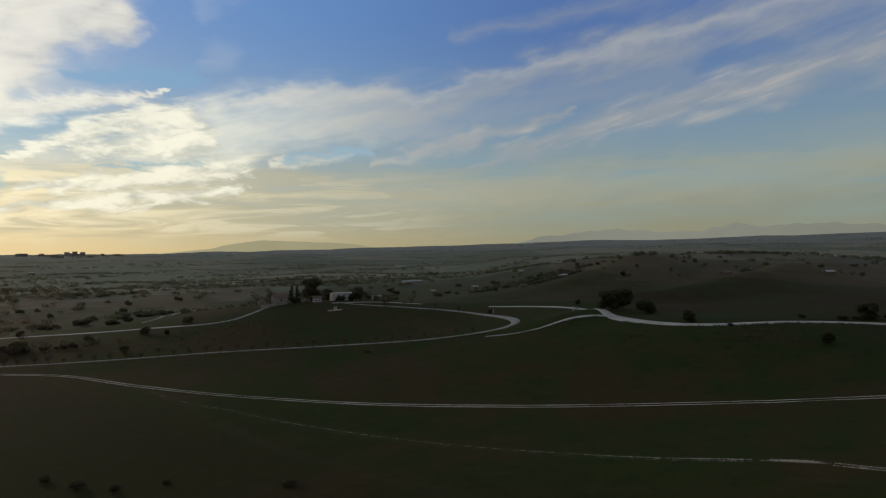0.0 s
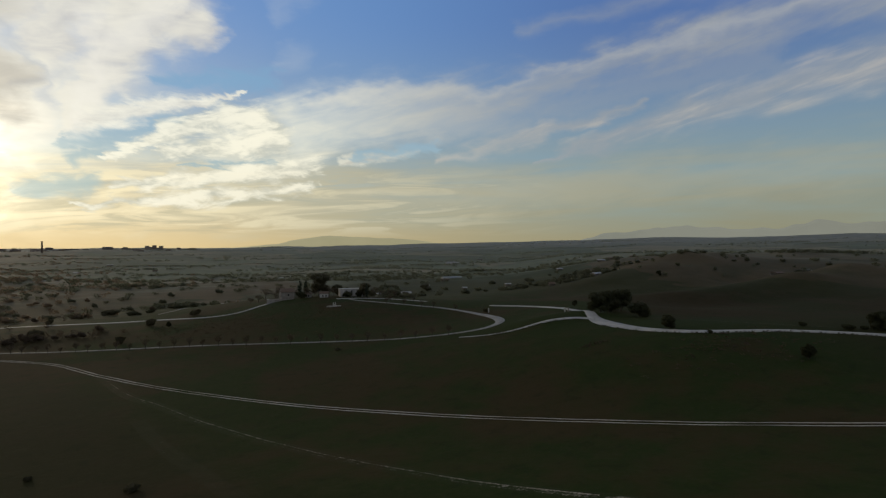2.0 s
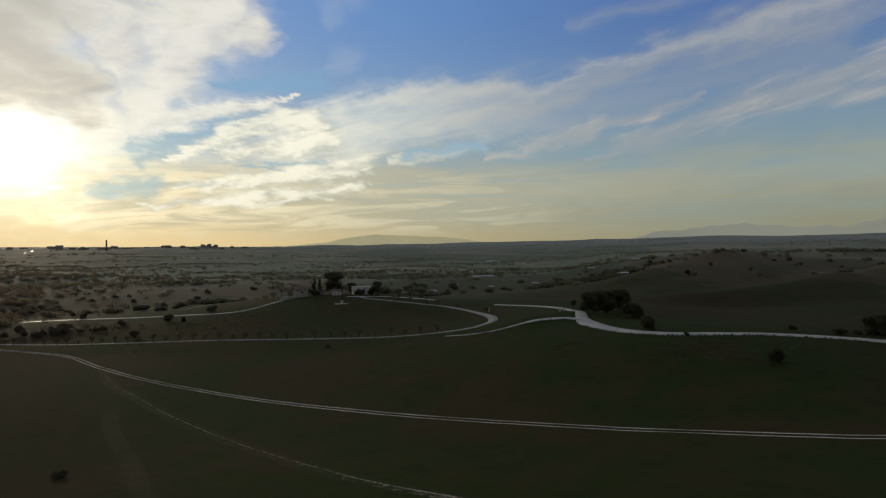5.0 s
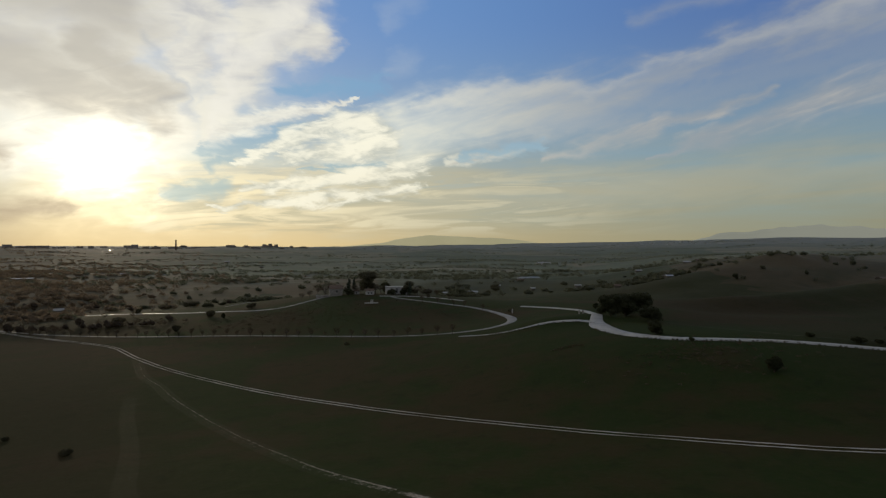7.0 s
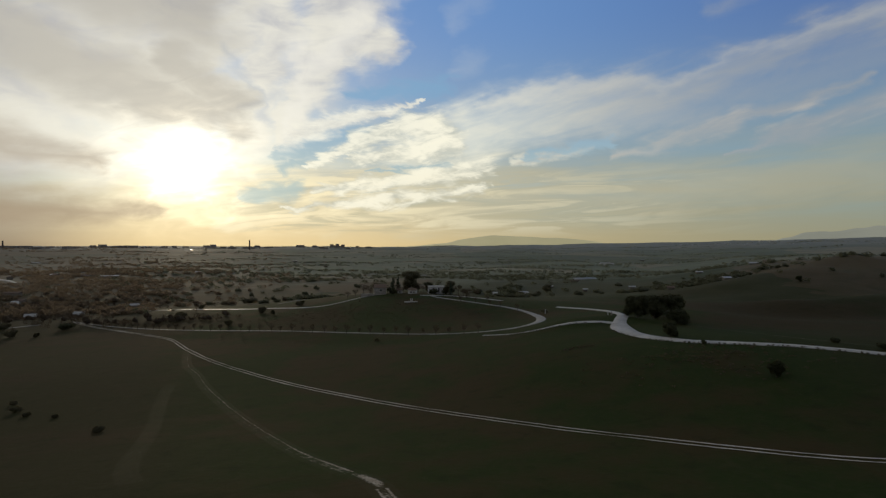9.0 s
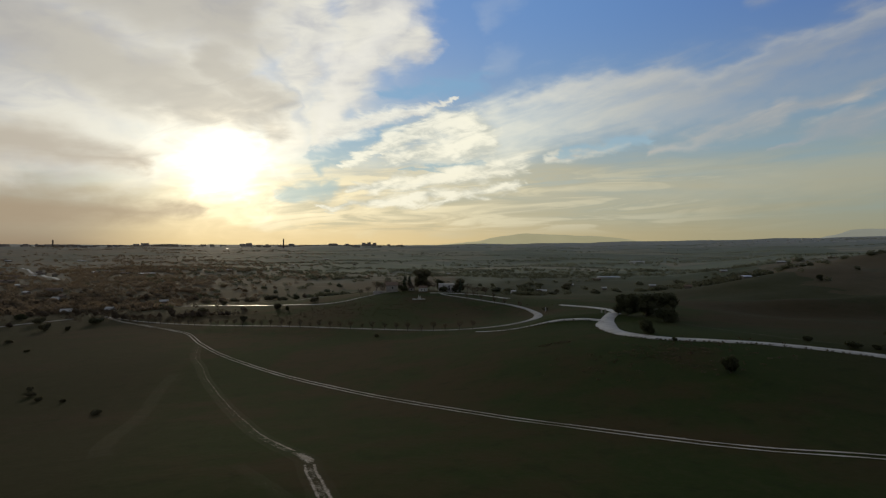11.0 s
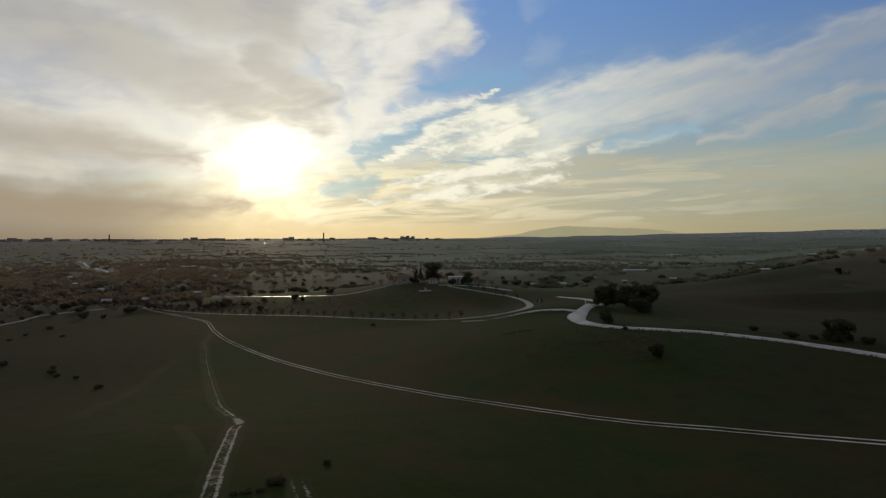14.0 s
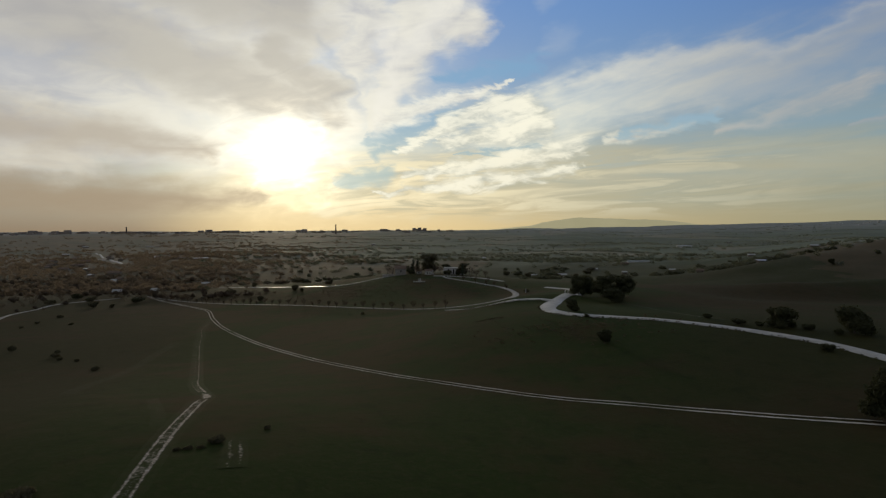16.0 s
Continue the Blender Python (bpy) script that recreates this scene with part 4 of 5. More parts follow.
for k, (x, y, h, w) in enumerate([(-104, 133, 1.7, 3.2), (-98, 128.5, 1.2, 2.2), (-90, 126.5, 0.9, 1.6), (-110, 140, 1.3, 2.2), (-130, 142, 2.9, 3.6), (-71.5, 113, 1.4, 3.0), (10, 41, 1.0, 2.6), (13, 48.5, 0.6, 1.1),
                                  (-194, 214.4, 1.3, 3.0), (-173, 212.5, 1.0, 2.6), (-188, 200, 0.9, 2.6), (1, 22, 0.9, 4.0), (7.2, 37, 0.3, 1.0), (8.2, 37.8, 0.35, 1.3), (9.4, 38.5, 0.3, 1.1), (-27, 219, 1.2, 2.6), (-202, 236, 1.8, 4.0)]):
    shrub("shrub", x, y, h, w, "dark low shrub standing in open meadow", 80 + k, LEAF_GREY, 380 if w < 4 else 800, 0.16 if w < 4 else 0.24, "shrubs in the meadow")
for k, (x, y, h, w) in enumerate([(-208, 303, 4.6, 10.5), (-218, 277, 4.4, 7.0), (-206, 278, 2.6, 3.0), (-148, 420, 5.4, 14.5), (-129, 394, 3.0, 9.5), (-167, 427, 4.2, 14.5), (-88, 337, 3.8, 8.0),
                                  (-107, 324, 4.2, 6.2), (-97, 312, 3.0, 2.6), (-112, 286, 3.6, 4.4), (-160, 334, 5.0, 9.5), (-66, 500, 3.0, 7.0), (-121, 401, 2.4, 6.2), (-121, 490, 4.0, 10.5),
                                  (-172, 391, 3.8, 4.8), (46, 543, 5.6, 8.0), (67, 530, 6.2, 10.0), (75, 528, 5.0, 8.0), (106, 560, 5.8, 12.5), (93, 535, 4.5, 8.0), (35, 563, 5.8, 14.5), (23, 566, 5.8, 9.0), (114, 600, 5.0, 12.0),
                                  (-240, 300, 4.4, 8.0), (-262, 312, 4.8, 9.0), (-256, 285, 3.4, 8.4), (47, 257, 1.9, 3.4)]):
    shrub("shrub", x, y, h, w, "rounded olive-grey bush at a field edge", 120 + k, LEAF_GREY if k % 4 else LEAF, 520, 0.34, "bushes at the field edges")

# farm hill
broad_tree("eucalyptus_tree", -21.5, 353, 14.2, 14.5, "tall bushy evergreen tree towering over the farm", "eucalyptus tree", 201, LEAF_GREY, 0.12, 1500, 0.42)
broad_tree("evergreen_tree", -9.5, 359, 7.0, 8.0, "rounded dark tree beside the white farm building", "evergreen tree", 202, LEAF, 0.12, 700, 0.36)
broad_tree("evergreen_tree", 3.6, 341.5, 8.4, 9.0, "dark evergreen behind the white farm building", "evergreen tree", 203, LEAF_GREY, 0.12, 700, 0.36)
cypress(-32.6, 354, 10.5, 3.4, 204)
cypress(-29.4, 353.5, 10.8, 3.2, 205)
cypress(4.2, 337, 8.6, 2.6, 206)
shrub("shrub", -32.5, 345.5, 4.8, 8.0, "dark dense bush against the ruined farmhouse", 207, LEAF, 700, 0.3)
shrub("shrub", -6.0, 342, 3.9, 7.5, "dark hedge-like bush before the white building", 208, LEAF, 420, 0.26)
shrub("shrub", 0.5, 343, 3.3, 5.0, "dark hedge-like bush before the white building", 209, LEAF, 380, 0.26)
for k, (x, y, h, w) in enumerate([(-47, 352, 6.5, 7.0), (-52, 358, 8.0, 8.0), (-29, 349, 6.5, 6.0), (-44, 356, 8.5, 7.0), (-16, 349, 7.0, 6.0), (-60, 344, 4.5, 5.0), (15, 325, 5.6, 5.2), (-13, 352, 6.0, 5.5), (-36, 356, 6.0, 6.5), (-46, 345, 4.0, 5.0), (9, 338, 6.5, 7.0), (12, 333, 5.0, 5.5), (-25, 346, 5.0, 6.0), (20, 332, 5.0, 4.6), (-56, 349, 5.0, 5.0)]):
    bare_tree("bare_tree", x, y, h, w, "leafless brown winter tree on the farm hill", 220 + k, "bare trees on the farm hill")

# young trees along the lane
lane = curve_through([r[:2] for r in TREE_ROAD[:10]], 1.0)
proto = []
for k in range(0, len(lane) - 6):
    if k % 6:
        continue
    d = lane[k + 1] - lane[k]
    d /= np.linalg.norm(d) + 1e-9
    off = -2.3 + 0.5 * math.sin(k * 1.7)
    x, y = lane[k][0] - d[1] * off, lane[k][1] + d[0] * off
    s = 0.75 + 0.45 * abs(math.sin(k * 2.31))
    if len(proto) < 4:
        proto.append(bare_tree("young_tree", x, y, 3.9, 2.8, "slim leafless young tree planted along the lane", 240 + len(proto), "young trees along the lane", 80, "young tree"))
    else:
        copy_thing(proto[k // 6 % 4], pose(x, y, on_land(x, y) - 0.1, 0, 0, k * 47 % 360) @ Matrix.Diagonal((s, s, s, 1)))
for x, y in ((29, 283), (24, 288), (17, 297), (9, 304), (36, 270), (13, 312), (24, 304)):
    copy_thing(proto[int(x) % 4], pose(x, y, on_land(x, y) - 0.1, 0, 0, x * 31))

# ---- buildings on the farm hill ----
def gable_roof(sx, sy, z, rise, eave=0.35, thick=0.16):
    """A two-sided roof along x."""
    x, y = sx / 2 + eave, sy / 2 + eave
    dz = rise * eave / (sy / 2)
    v = []
    for k in (0, -thick):
        v += [(-x, -y, z - dz + k), (x, -y, z - dz + k), (x, 0, z + rise + k), (-x, 0, z + rise + k), (-x, y, z - dz + k), (x, y, z - dz + k)]
    f = [(0, 1, 2, 3), (3, 2, 5, 4), (9, 8, 7, 6), (10, 11, 8, 9), (0, 6, 7, 1), (4, 5, 11, 10), (0, 3, 9, 6), (3, 4, 10, 9), (1, 7, 8, 2), (2, 8, 11, 5)]
    return v, f


def walls(sx, sy, h, holes, rise=0.0, thick=0.4):
    """Four walls; holes in the front (y < 0): x, z, width, height. Gables at the ends where rise is given."""
    bm = bmesh.new()
    xs = sorted({-sx / 2, sx / 2, *[v for hx, hz, hw, hh in holes for v in (hx - hw / 2, hx + hw / 2)]})
    zs = sorted({0.0, h, *[v for hx, hz, hw, hh in holes for v in (hz, hz + hh)]})
    def cube(x0, x1, y0, y1, z0, z1):
        bmesh.ops.create_cube(bm, size=1, matrix=Matrix.Translation(((x0 + x1) / 2, (y0 + y1) / 2, (z0 + z1) / 2)) @ Matrix.Diagonal((x1 - x0, y1 - y0, z1 - z0, 1)))
    for a, b in zip(xs, xs[1:]):
        for c, d in zip(zs, zs[1:]):
            mx, mz = (a + b) / 2, (c + d) / 2
            if not any(abs(mx - hx) < hw / 2 and hz < mz < hz + hh for hx, hz, hw, hh in holes):
                cube(a, b, -sy / 2, -sy / 2 + thick, c, d)
    cube(-sx / 2, sx / 2, sy / 2 - thick, sy / 2, 0, h)
    for s in (-1, 1):
        cube(min(s * sx / 2, s * (sx / 2 - thick)), max(s * sx / 2, s * (sx / 2 - thick)), -sy / 2 + thick, sy / 2 - thick, 0, h)
        if rise:
            x = s * (sx / 2 - 0.02)
            v = [bm.verts.new(p) for p in ((x, -sy / 2, h), (x, sy / 2, h), (x, 0, h + rise - 0.18), (x - s * thick, -sy / 2, h), (x - s * thick, sy / 2, h), (x - s * thick, 0, h + rise - 0.18))]
            for q in ((0, 1, 2), (5, 4, 3), (0, 2, 5, 3), (1, 4, 5, 2)):
                bm.faces.new([v[i] for i in q])
    return bm


def building(name, x, y, sx, sy, h, rise, turn, wall_mat, roof_mat, holes, label, category, sink=0.5, group=""):
    t = thing(name, (x, y, on_land(x, y) - sink), label, category, group, turn)
    part("wall", walls(sx, sy, h, holes, rise), wall_mat, t)
    if rise:
        part("roof", gable_roof(sx, sy, h + 0.02, rise), roof_mat, t)
    else:
        part("roof", box(0, 0, h + 0.1, sx + 0.3, sy + 0.3, 0.22, 0.03), roof_mat, t)
    for hx, hz, hw, hh in holes:
        w = part("window", box(hx, -sy / 2 + 0.25, hz + hh / 2, hw - 0.02, 0.06, hh - 0.02), DARK_HOLE, t)
        part("window_sill", box(hx, -sy / 2 - 0.03, hz - 0.05, hw + 0.2, 0.3, 0.09), STONE, w)
    return t


building("farm_building", -3.2, 350, 13.6, 7.0, 5.0, 0.0, 3, WHITE, STONE, [(-3.4, 1.2, 0.8, 3.1), (0.0, 1.2, 0.8, 3.1), (3.4, 1.2, 0.8, 3.1)],
         "long flat-roofed white farm building with tall dark openings", "farm building")
building("farmhouse", -40.5, 349, 7.4, 6.0, 5.2, 1.8, 12, GREY_WALL, ROOF, [(0.4, 2.6, 1.0, 1.3)], "old grey rendered farmhouse with one dark window", "farmhouse")
building("outhouse", -19.5, 345, 4.8, 4.0, 3.0, 1.0, -8, WHITE, ROOF, [(-0.6, 1.0, 0.8, 0.9), (1.2, 1.0, 0.8, 0.9)], "small whitewashed outhouse with a clay-tile roof", "outhouse")
building("outhouse", -28.0, 352, 3.4, 3.0, 2.6, 0.8, 5, WHITE, ROOF, [(0.0, 0.9, 0.8, 1.0)], "small whitewashed outhouse with a clay-tile roof", "outhouse")
yard = thing("yard_wall", (-47.5, 342.5, on_land(-47.5, 342.5) - 0.3), "low pale masonry wall below the farmhouse", "wall", turn=14)
part("wall", box(0, 0, 0.9, 8.0, 0.45, 1.8, 0.05), GREY_WALL, yard)
part("coping", box(0, 0, 1.86, 8.3, 0.6, 0.12, 0.03), STONE, yard)
mon = thing("stone_monument", (-18.3, 305.5, on_land(-18.3, 305.5) - 0.1), "pale stone fountain with a low basin on the hillside", "stone fountain", turn=4)
part("basin", box(0, 0, 0.28, 7.4, 1.5, 0.55, 0.06), STONE, mon)
part("pedestal", box(0.3, 0.2, 0.95, 1.5, 0.9, 1.0, 0.05), STONE, mon)
part("column", cone(-0.2, 0.2, 1.35, 0.22, 0.17, 1.0), STONE, mon)
part("column", cone(0.8, 0.2, 1.35, 0.22, 0.17, 1.0), STONE, mon)


def gate_post(x, y, h, mat, label):
    t = thing("gate_post", (x, y, on_land(x, y) - 0.1), label, "gate post", "gate posts")
    part("shaft", box(0, 0, h / 2, 0.42, 0.42, h, 0.03), mat, t)
    part("cap", cone(0, 0, h, 0.36, 0.06, 0.28, 4), mat, t)


gate_post(63.4, 213.4, 1.7, WHITE, "whitewashed masonry gate post beside the lane")
gate_post(64.6, 212.6, 1.6, GREY_WALL, "dark weathered gate post beside the lane")
gate_post(46.6, 253.2, 1.8, WHITE, "whitewashed masonry gate post beside the lane")


# ---- far farms, village and town ----
rng = np.random.default_rng(77)


def far_building(name, x, y, sx, sy, h, rise, turn, label, category, group, wall=WHITE, roof=PALE_ROOF, sink=1.0):
    t = thing(name, (x, y, on_land(x, y) - sink), label, category, group, turn)
    part("wall", box(0, 0, (h + sink) / 2, sx, sy, h + sink), wall, t)
    if rise:
        part("roof", gable_roof(sx, sy, h + sink, rise, 0.5, 0.3), roof, t)
    else:
        part("roof", box(0, 0, h + sink + 0.2, sx + 0.5, sy + 0.5, 0.5), roof, t)
    return t


far_building("barn", 417, 1410, 27, 9, 5.0, 1.6, 8, "long white barn on the far plain", "barn", "far farm buildings")
far_building("barn", 438, 1425, 12, 8, 4.0, 1.4, 8, "white barn on the far plain", "barn", "far farm buildings")
tagged(mesh_object('road_village', *ribbon(curve_through([(-960, 1120, 4.5), (-925, 1086, 4.5), (-790, 945, 4.5), (-664, 816, 4.5), (-590, 738, 4.0), (-518, 667, 3.5)], 12.0), 0.8, 0.1, 5, 3, 0.0, 0.0), WET_ROAD), 'straight village road with a low-sun sheen', 'road', kind='structure')
tagged(mesh_object('path_field', *ribbon(curve_through([(-356, 890, 3.0), (-353, 951, 3.0), (-354, 1009, 3.0), (-350, 1060, 2.0)], 10.0), 0.5, 0.3, 6, 3, 0.0, 0.0), LANE), 'faint pale path over the far plain', 'path', kind='structure')
far_building("shed", 80, 547, 9, 5, 2.2, 0.9, 4, "low white shed with a pale roof in fields", "shed", "far farm buildings")
far_building("shed", 52, 552, 5, 4, 2.0, 0.8, 4, "low white shed with a pale roof in fields", "shed", "far farm buildings")
far_building("greenhouse", 187, 723, 28, 7, 1.5, 0.6, 4, "long low pale greenhouse between dark fields", "greenhouse", "far farm buildings")
far_building("barn", 228, 437, 13, 6, 1.5, 0.7, 6, "low barn with a pale sheet roof behind trees", "barn", "far farm buildings", PLASTER)
for k, (az, r, sx) in enumerate([(22.5, 470, 7), (25.0, 640, 9), (19.0, 560, 8), (44.0, 520, 14), (46.5, 540, 9), (52.5, 500, 10), (54.0, 530, 8), (49.0, 900, 26), (56.5, 930, 20), (33.0, 760, 9),
                                 (35.0, 980, 14), (11.0, 620, 10), (13.5, 690, 12), (14.5, 560, 6), (29.5, 690, 12), (30.5, 700, 8), (38.5, 820, 10), (-2.0, 900, 12), (7.0, 1500, 16), (27.0, 1500, 20),
                                 (20.0, 1900, 18), (-12.0, 1300, 12), (-18.0, 1250, 14), (-15.0, 1700, 20), (3.0, 2100, 18), (40.0, 1600, 16), (-24.0, 980, 10)]):
    x, y = r * math.sin(radians(az)), r * math.cos(radians(az))
    far_building("far_house", x, y, sx * 0.7, sx * 0.4, rng.uniform(1.6, 2.5), rng.uniform(0.6, 1.0), rng.uniform(-30, 30), "small pale country house in far fields", "house", "far country houses",
                 PLASTER, PALE_ROOF if k % 3 else ROOF)
VILLAGE = [(-664, 816, 10), (-631, 758, 9), (-489, 573, 9), (-478, 566, 6), (-420, 501, 7), (-356, 458, 6), (-363, 474, 7), (-350, 450, 5), (-596, 841, 9), (-521, 808, 20), (-472, 779, 22),
           (-905, 978, 12), (-1226, 1368, 16), (-1185, 1338, 14), (-1082, 1464, 20), (-1050, 1455, 12), (-268, 357, 6), (-245, 369, 5), (-814, 840, 9), (-251, 447, 6)]
for k, (x, y, sx) in enumerate(VILLAGE):
    far_building("village_house", x, y, sx, sx * rng.uniform(0.45, 0.7), rng.uniform(2.2, 3.2), rng.uniform(0.7, 1.3), rng.uniform(-40, 40), "small village house among bare brown trees", "house", "village houses",
                 PLASTER, PALE_ROOF if k % 3 else ROOF)
for k in range(16):
    az, r = rng.uniform(-50, -34), rng.uniform(620, 1250)
    x, y = r * math.sin(radians(az)), r * math.cos(radians(az))
    far_building("village_house", x, y, rng.uniform(7, 13), rng.uniform(5, 8), rng.uniform(2.4, 4.2), rng.uniform(0.9, 1.6), rng.uniform(-40, 40), "clay-roofed village house among bare brown trees", "house", "village houses",
                 PLASTER, ROOF)
for k in range(110):
    az, r = -54 + 48 * rng.uniform(0, 1) ** 0.9, rng.uniform(2900, 3400)
    x, y = r * math.sin(radians(az)), r * math.cos(radians(az))
    far_building("town_block", x, y, rng.uniform(12, 36) * (1.5 if k % 5 == 0 else 1), 18, rng.uniform(6, 11) + (4.5 if k % 9 == 0 else 0), 0.0, -az + rng.uniform(-35, 35), "distant block of flats on the town skyline", "apartment block", "town skyline", TOWN, TOWN, 4.0)
for dxx, hh in ((-32, 18), (0, 20), (31, 17)):
    far_building("tower_block", -590 + dxx, 3091, 20, 18, hh, 0.0, 10, "distant squat tower block on the town skyline", "tower block", "town towers", TOWN, TOWN, 12.0)
for az, r, hh in ((-44.0, 3000, 15), (-43.1, 3010, 17), (-30.2, 3100, 14)):
    x, y = r * math.sin(radians(az)), r * math.cos(radians(az))
    far_building("tower_block", x, y, 24, 18, hh, 0.0, 12, "distant squat tower block on the town skyline", "tower block", "town towers", TOWN, TOWN, 8.0)


for k in range(22):
    az, r = rng.uniform(23, 34), rng.uniform(3300, 3900)
    far_building("far_house", r * math.sin(radians(az)), r * math.cos(radians(az)), rng.uniform(10, 30), 12, rng.uniform(3, 5), 0.0, -az + rng.uniform(-20, 20), "white block of a distant town on the rise", "house", "far white town", WHITE, PALE_ROOF, 3.0)


def chimney(x, y, top, r, name, label):
    z = on_land(x, y) - 3
    t = thing(name, (x, y, z), label, "chimney", "town chimneys")
    part("shaft", cone(0, 0, 0, r, r * 0.72, top - z, 16), BRICK, t)
    part("rim", cone(0, 0, top - z - 0.02, r * 0.86, r * 0.86, r * 0.5, 16), BRICK, t)


chimney(-844, 2407, 67.4, 3.6, "factory_chimney", "tall dark factory chimney above the town")
chimney(-1870, 2340, 60.0, 3.6, "factory_chimney", "tall dark factory chimney above the town")

# ---- woods and hedges over the plain ----
def far_woods():
    """Groves, hedge lines and single trees beyond the farm, and the brown woods of the valley."""
    g = np.random.default_rng(12)
    spots = []
    for k in range(430):
        az, r = g.uniform(-40, 78), 480 * math.exp(g.uniform(0, 2.05))
        cx, cy = r * math.sin(radians(az)), r * math.cos(radians(az))
        far = 1 + r / 1400
        if g.random() < 0.4:
            a, n, gap = g.normal(0, 0.3) - radians(az), int(g.uniform(10, 34)), g.uniform(3.5, 6.0) * far
            spots += [(cx + math.cos(a) * gap * j + g.normal(0, 2), cy + math.sin(a) * gap * j + g.normal(0, 2), g.uniform(4, 8) * far ** 0.6, g.uniform(2.6, 5.0)) for j in range(n)]
        else:
            n, s = int(g.uniform(8, 40)), g.uniform(8, 24) * far
            spots += [(cx + g.normal(0, s * 1.9), cy + g.normal(0, s * 0.6), g.uniform(4, 9) * far ** 0.6, g.uniform(2.8, 5.6)) for j in range(n)]
    for k in range(260):
        az, r = g.uniform(-30, 75), 430 * math.exp(g.uniform(0, 1.8))
        spots.append((r * math.sin(radians(az)), r * math.cos(radians(az)), g.uniform(3, 6), g.uniform(2.0, 4.0)))
    for cx, cy, sx, sy, n in ((175, 480, 30, 5, 60), (222, 440, 16, 5, 40), (300, 385, 40, 7, 26), (390, 440, 50, 14, 34), (-430, 580, 80, 60, 60), (-330, 560, 90, 60, 60)):
        spots += [(cx + g.normal(0, sx), cy + g.normal(0, sy), g.uniform(3.5, 6.5), g.uniform(2.2, 4.2)) for j in range(n)]
    for k in range(3600):
        az, r = -12 - 52 * g.random() ** 0.62, 430 * math.exp(g.uniform(0, 1.1) + abs(g.normal(0, 0.35)))
        spots.append((r * math.sin(radians(az)), r * math.cos(radians(az)), g.uniform(4, 8.5) * (0.8 + r / 2200), g.uniform(2.6, 5.2)))

    def keep(s):
        r, az = math.hypot(s[0], s[1]), math.degrees(math.atan2(s[0], s[1]))
        clearing = (az + g.normal(0, 5) > -29 and az < 6) and 380 < r < 760
        u = min(1.0, max(0.0, ((s[0] + 960) * 442 - (s[1] - 1120) * 453) / (442 ** 2 + 453 ** 2)))
        if math.hypot(s[0] + 960 - 442 * u, s[1] - 1120 + 453 * u) < 15:
            return False
        bare = az > 8 and r < 760 and not (g.random() < 0.10 or (150 < s[0] < 260 and 415 < s[1] < 500))
        return 400 < r < 4300 and not bare and not (-80 < s[0] < 115 and s[1] < 470) and not (clearing and g.random() < min(0.85, 0.35 + (az + 32) * 0.04))
    spots = np.array([s for s in spots if keep(s)])
    z = land(spots[:, 0], spots[:, 1])
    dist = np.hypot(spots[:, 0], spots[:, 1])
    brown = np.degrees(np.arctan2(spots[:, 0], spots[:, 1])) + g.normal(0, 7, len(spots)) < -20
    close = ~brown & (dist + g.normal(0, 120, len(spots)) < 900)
    # each stand takes a leaf colour with the haze of its distance included
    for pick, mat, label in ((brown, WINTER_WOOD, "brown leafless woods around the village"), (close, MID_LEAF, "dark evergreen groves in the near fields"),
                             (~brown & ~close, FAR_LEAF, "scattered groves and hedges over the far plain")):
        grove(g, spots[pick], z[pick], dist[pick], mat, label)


def grove(g, spots, z, dist, mat, label):
    V, F, m = [], [], 0
    for k, (x, y, w, h) in enumerate(spots):
        n = int(np.clip(50 * 700 / dist[k], 12, 60))
        v, f = leaf_cloud(g, [(0, 0, h * 0.45, w * 0.46, w * 0.42, h * 0.48), (w * 0.3, w * 0.1, h * 0.3, w * 0.3, w * 0.3, h * 0.32)], n, w * (0.12 if dist[k] < 900 else 0.17), dist[k] < 650 and k % 2 == 0)
        V.append(v + (x, y, z[k])), F.append(f + m)
        m += len(v)
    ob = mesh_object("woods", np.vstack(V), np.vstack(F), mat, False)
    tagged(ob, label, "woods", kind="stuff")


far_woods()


def thicket(cx, cy, sx, sy, n, seed, mat, label, size=(2.5, 6.5)):
    """A dense stand of leafless small trees and bushes."""
    g = np.random.default_rng(seed)
    V, F, m = [], [], 0
    X, Y = cx + g.normal(0, sx, n), cy + g.normal(0, sy, n)
    Z = land(X, Y)
    for k in range(n):
        w = g.uniform(*size)
        h = w * g.uniform(0.55, 0.95)
        v, f = leaf_cloud(g, [(0, 0, h * 0.5, w * 0.42, w * 0.42, h * 0.48), (w * 0.25, 0, h * 0.35, w * 0.3, w * 0.3, h * 0.32)], 70, w * 0.075, k % 3 == 0)
        s = joined([tube([(0, 0, -0.2), (0.1, 0, h * 0.7)], [w * 0.02, w * 0.006], 4)])
        V += [v + (X[k], Y[k], Z[k]), np.array(s[0]) + (X[k], Y[k], Z[k])]
        F += [[tuple(q) for q in (f + m)], [tuple(i + m + len(v) for i in q) for q in s[1]]]
        m += len(v) + len(s[0])
    tagged(mesh_object("thicket", np.vstack(V), [q for fs in F for q in fs], mat, False), label, "thicket", kind="stuff")


thicket(-345, 425, 66, 46, 420, 71, DRY_LEAF, "dense brown leafless thicket before the village")
thicket(-262, 352, 30, 16, 90, 72, DRY_LEAF, "dense brown leafless thicket below the farm track")
thicket(-175, 322, 32, 6, 70, 73, DRY_LEAF, "leafless brown trees along the lane")
thicket(-290, 270, 22, 22, 60, 74, DRY_LEAF, "brown leafless bushes beside the farm path")


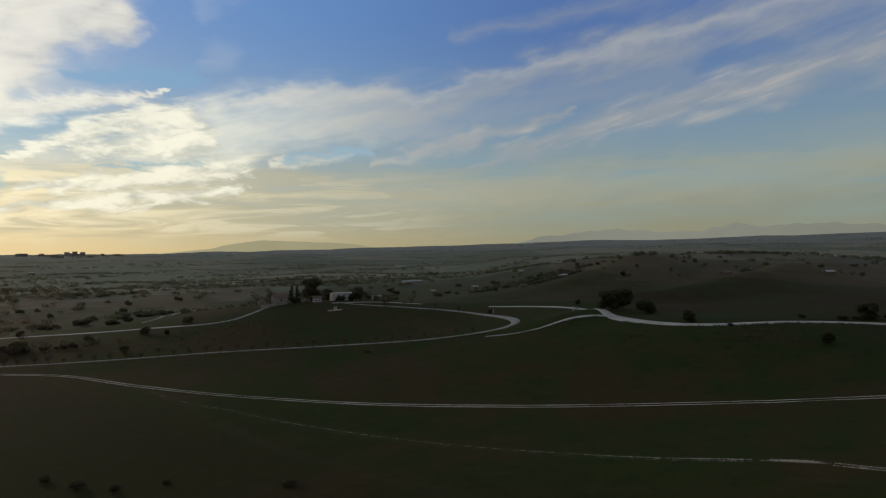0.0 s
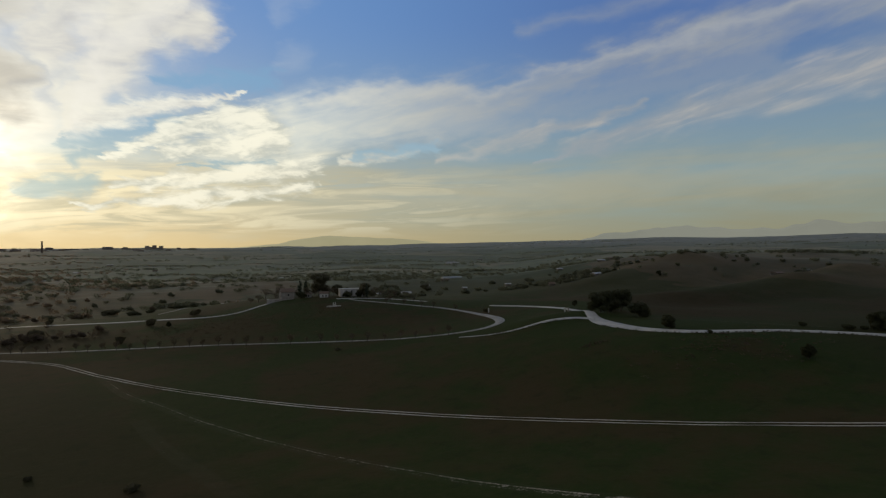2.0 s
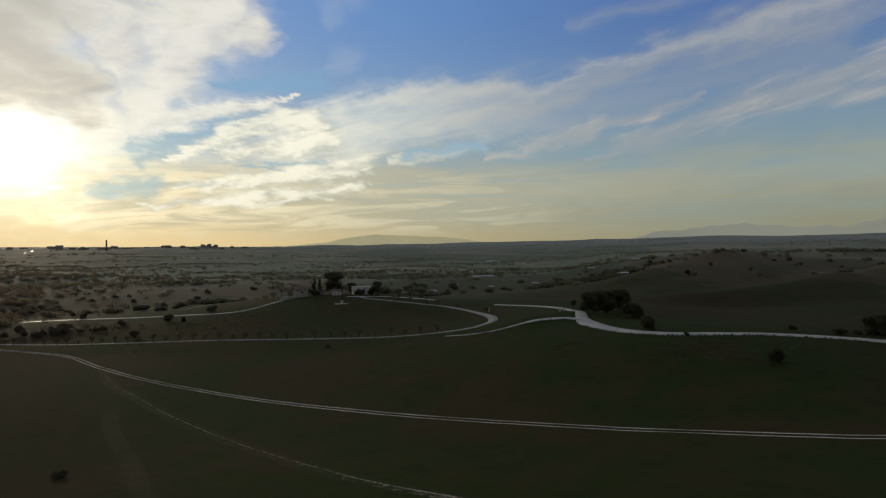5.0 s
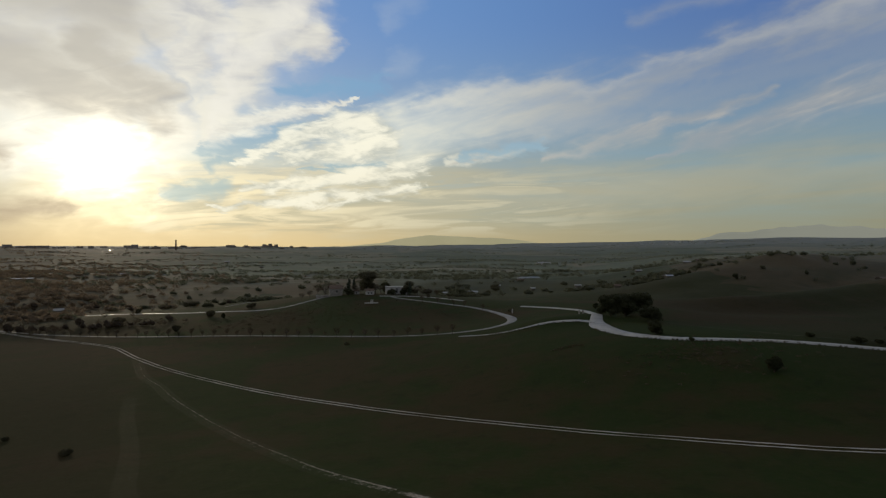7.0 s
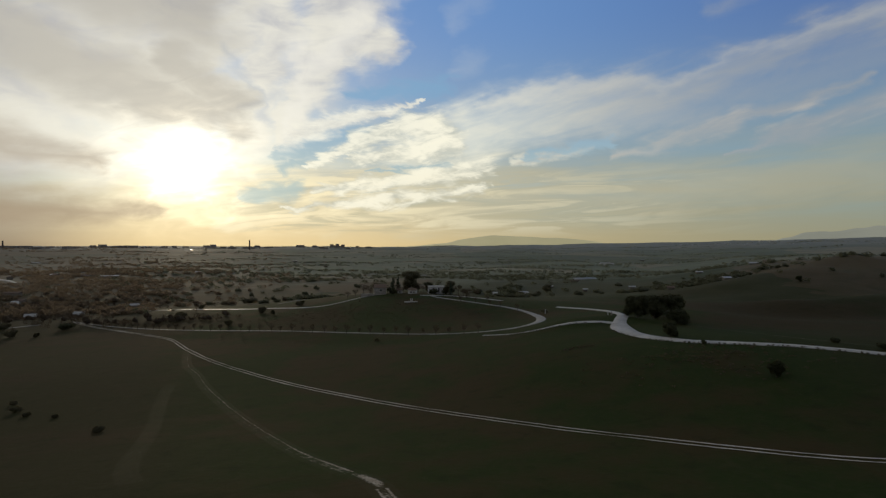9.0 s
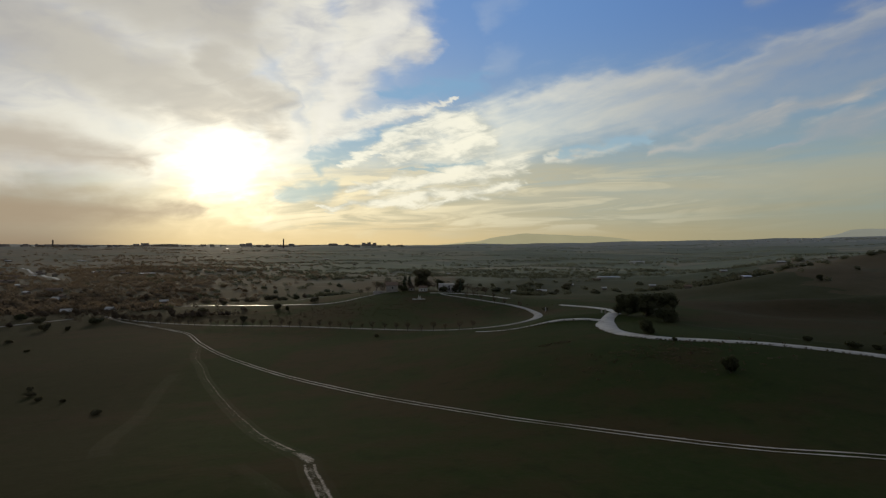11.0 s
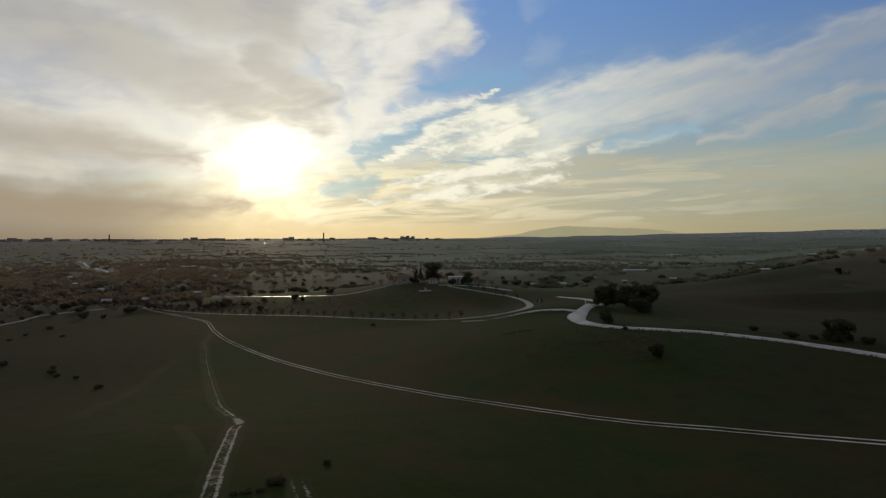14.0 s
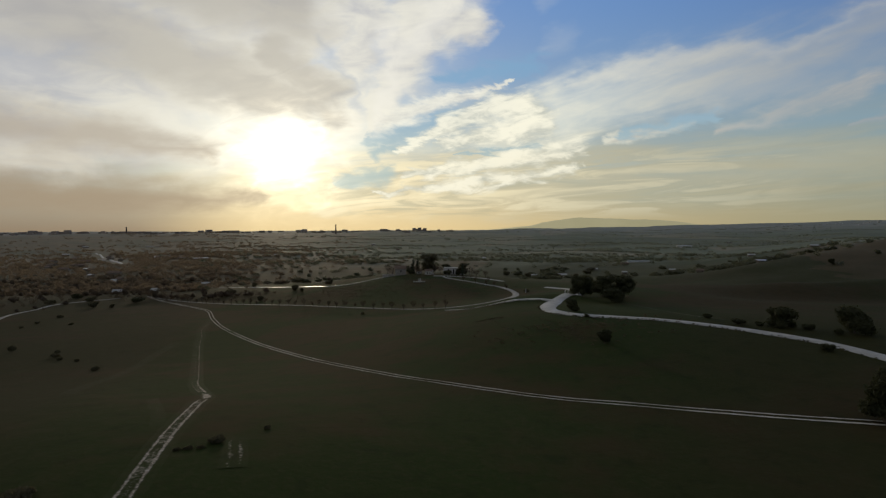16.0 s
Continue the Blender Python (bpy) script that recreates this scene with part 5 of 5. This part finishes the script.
def scrub(cx, cy, sx, sy, n, seed, mat, label, size=(0.3, 0.9)):
    """Knee-high tangled scrub over a stretch of slope."""
    g = np.random.default_rng(seed)
    V, F, m = [], [], 0
    for k in range(n):
        x, y, w = cx + g.normal(0, sx), cy + g.normal(0, sy), g.uniform(*size)
        v, f = leaf_cloud(g, [(0, 0, w * 0.2, w * 0.7, w * 0.7, w * 0.28)], 16, 0.16, False)
        V.append(v + (x, y, on_land(x, y))), F.append(f + m)
        m += len(v)
    tagged(mesh_object("scrub", np.vstack(V), np.vstack(F), mat, False), label, "scrub", kind="stuff")


scrub(-72, 298, 26, 15, 420, 61, DRY_LEAF, "brown tangled scrub on the hill slope")
scrub(-20, 290, 40, 22, 260, 62, LEAF_GREY, "low olive scrub on the farm hill")
scrub(60, 127, 12, 7, 170, 63, DRY_LEAF, "dry brown weeds on the road bank", (0.5, 1.4))
scrub(36, 151, 3, 1.2, 26, 64, DRY_LEAF, "dark patch of weeds on the slope")


def verge(path, side, n, seed, name, label):
    """Weeds and small bushes along the near edge of a road."""
    g = np.random.default_rng(seed)
    c = curve_through([p[:3] for p in path], 1.0)
    d = np.gradient(c[:, :2], axis=0)
    d /= np.linalg.norm(d, axis=1)[:, None]
    V, F, m = [], [], 0
    for k in range(n):
        if k % 6 == 0:
            heart = g.uniform(0, len(c) - 1)
        j = int(np.clip(heart + g.normal(0, 5), 0, len(c) - 1))
        off = side * (c[j, 2] / 2 + g.uniform(-0.05, 0.5))
        x, y = c[j, 0] - d[j, 1] * off, c[j, 1] + d[j, 0] * off
        w = g.uniform(0.25, 0.7) * (1.6 if g.random() < 0.12 else 1)
        v, f = leaf_cloud(g, [(0, 0, w * 0.3, w * 0.6, w * 0.6, w * 0.42)], 26, 0.13, False)
        V.append(v + (x, y, on_land(x, y))), F.append(f + m)
        m += len(v)
    tagged(mesh_object(name, np.vstack(V), np.vstack(F), LEAF_GREY, False), label, "weeds", kind="stuff")


verge(MAIN_ROAD[2:13], 1, 110, 7, "verge_weeds", "dark ragged weeds along the gravel road")
verge(THIN_ROAD[:7], 1, 60, 8, "verge_weeds", "dark ragged weeds along the narrow lane")
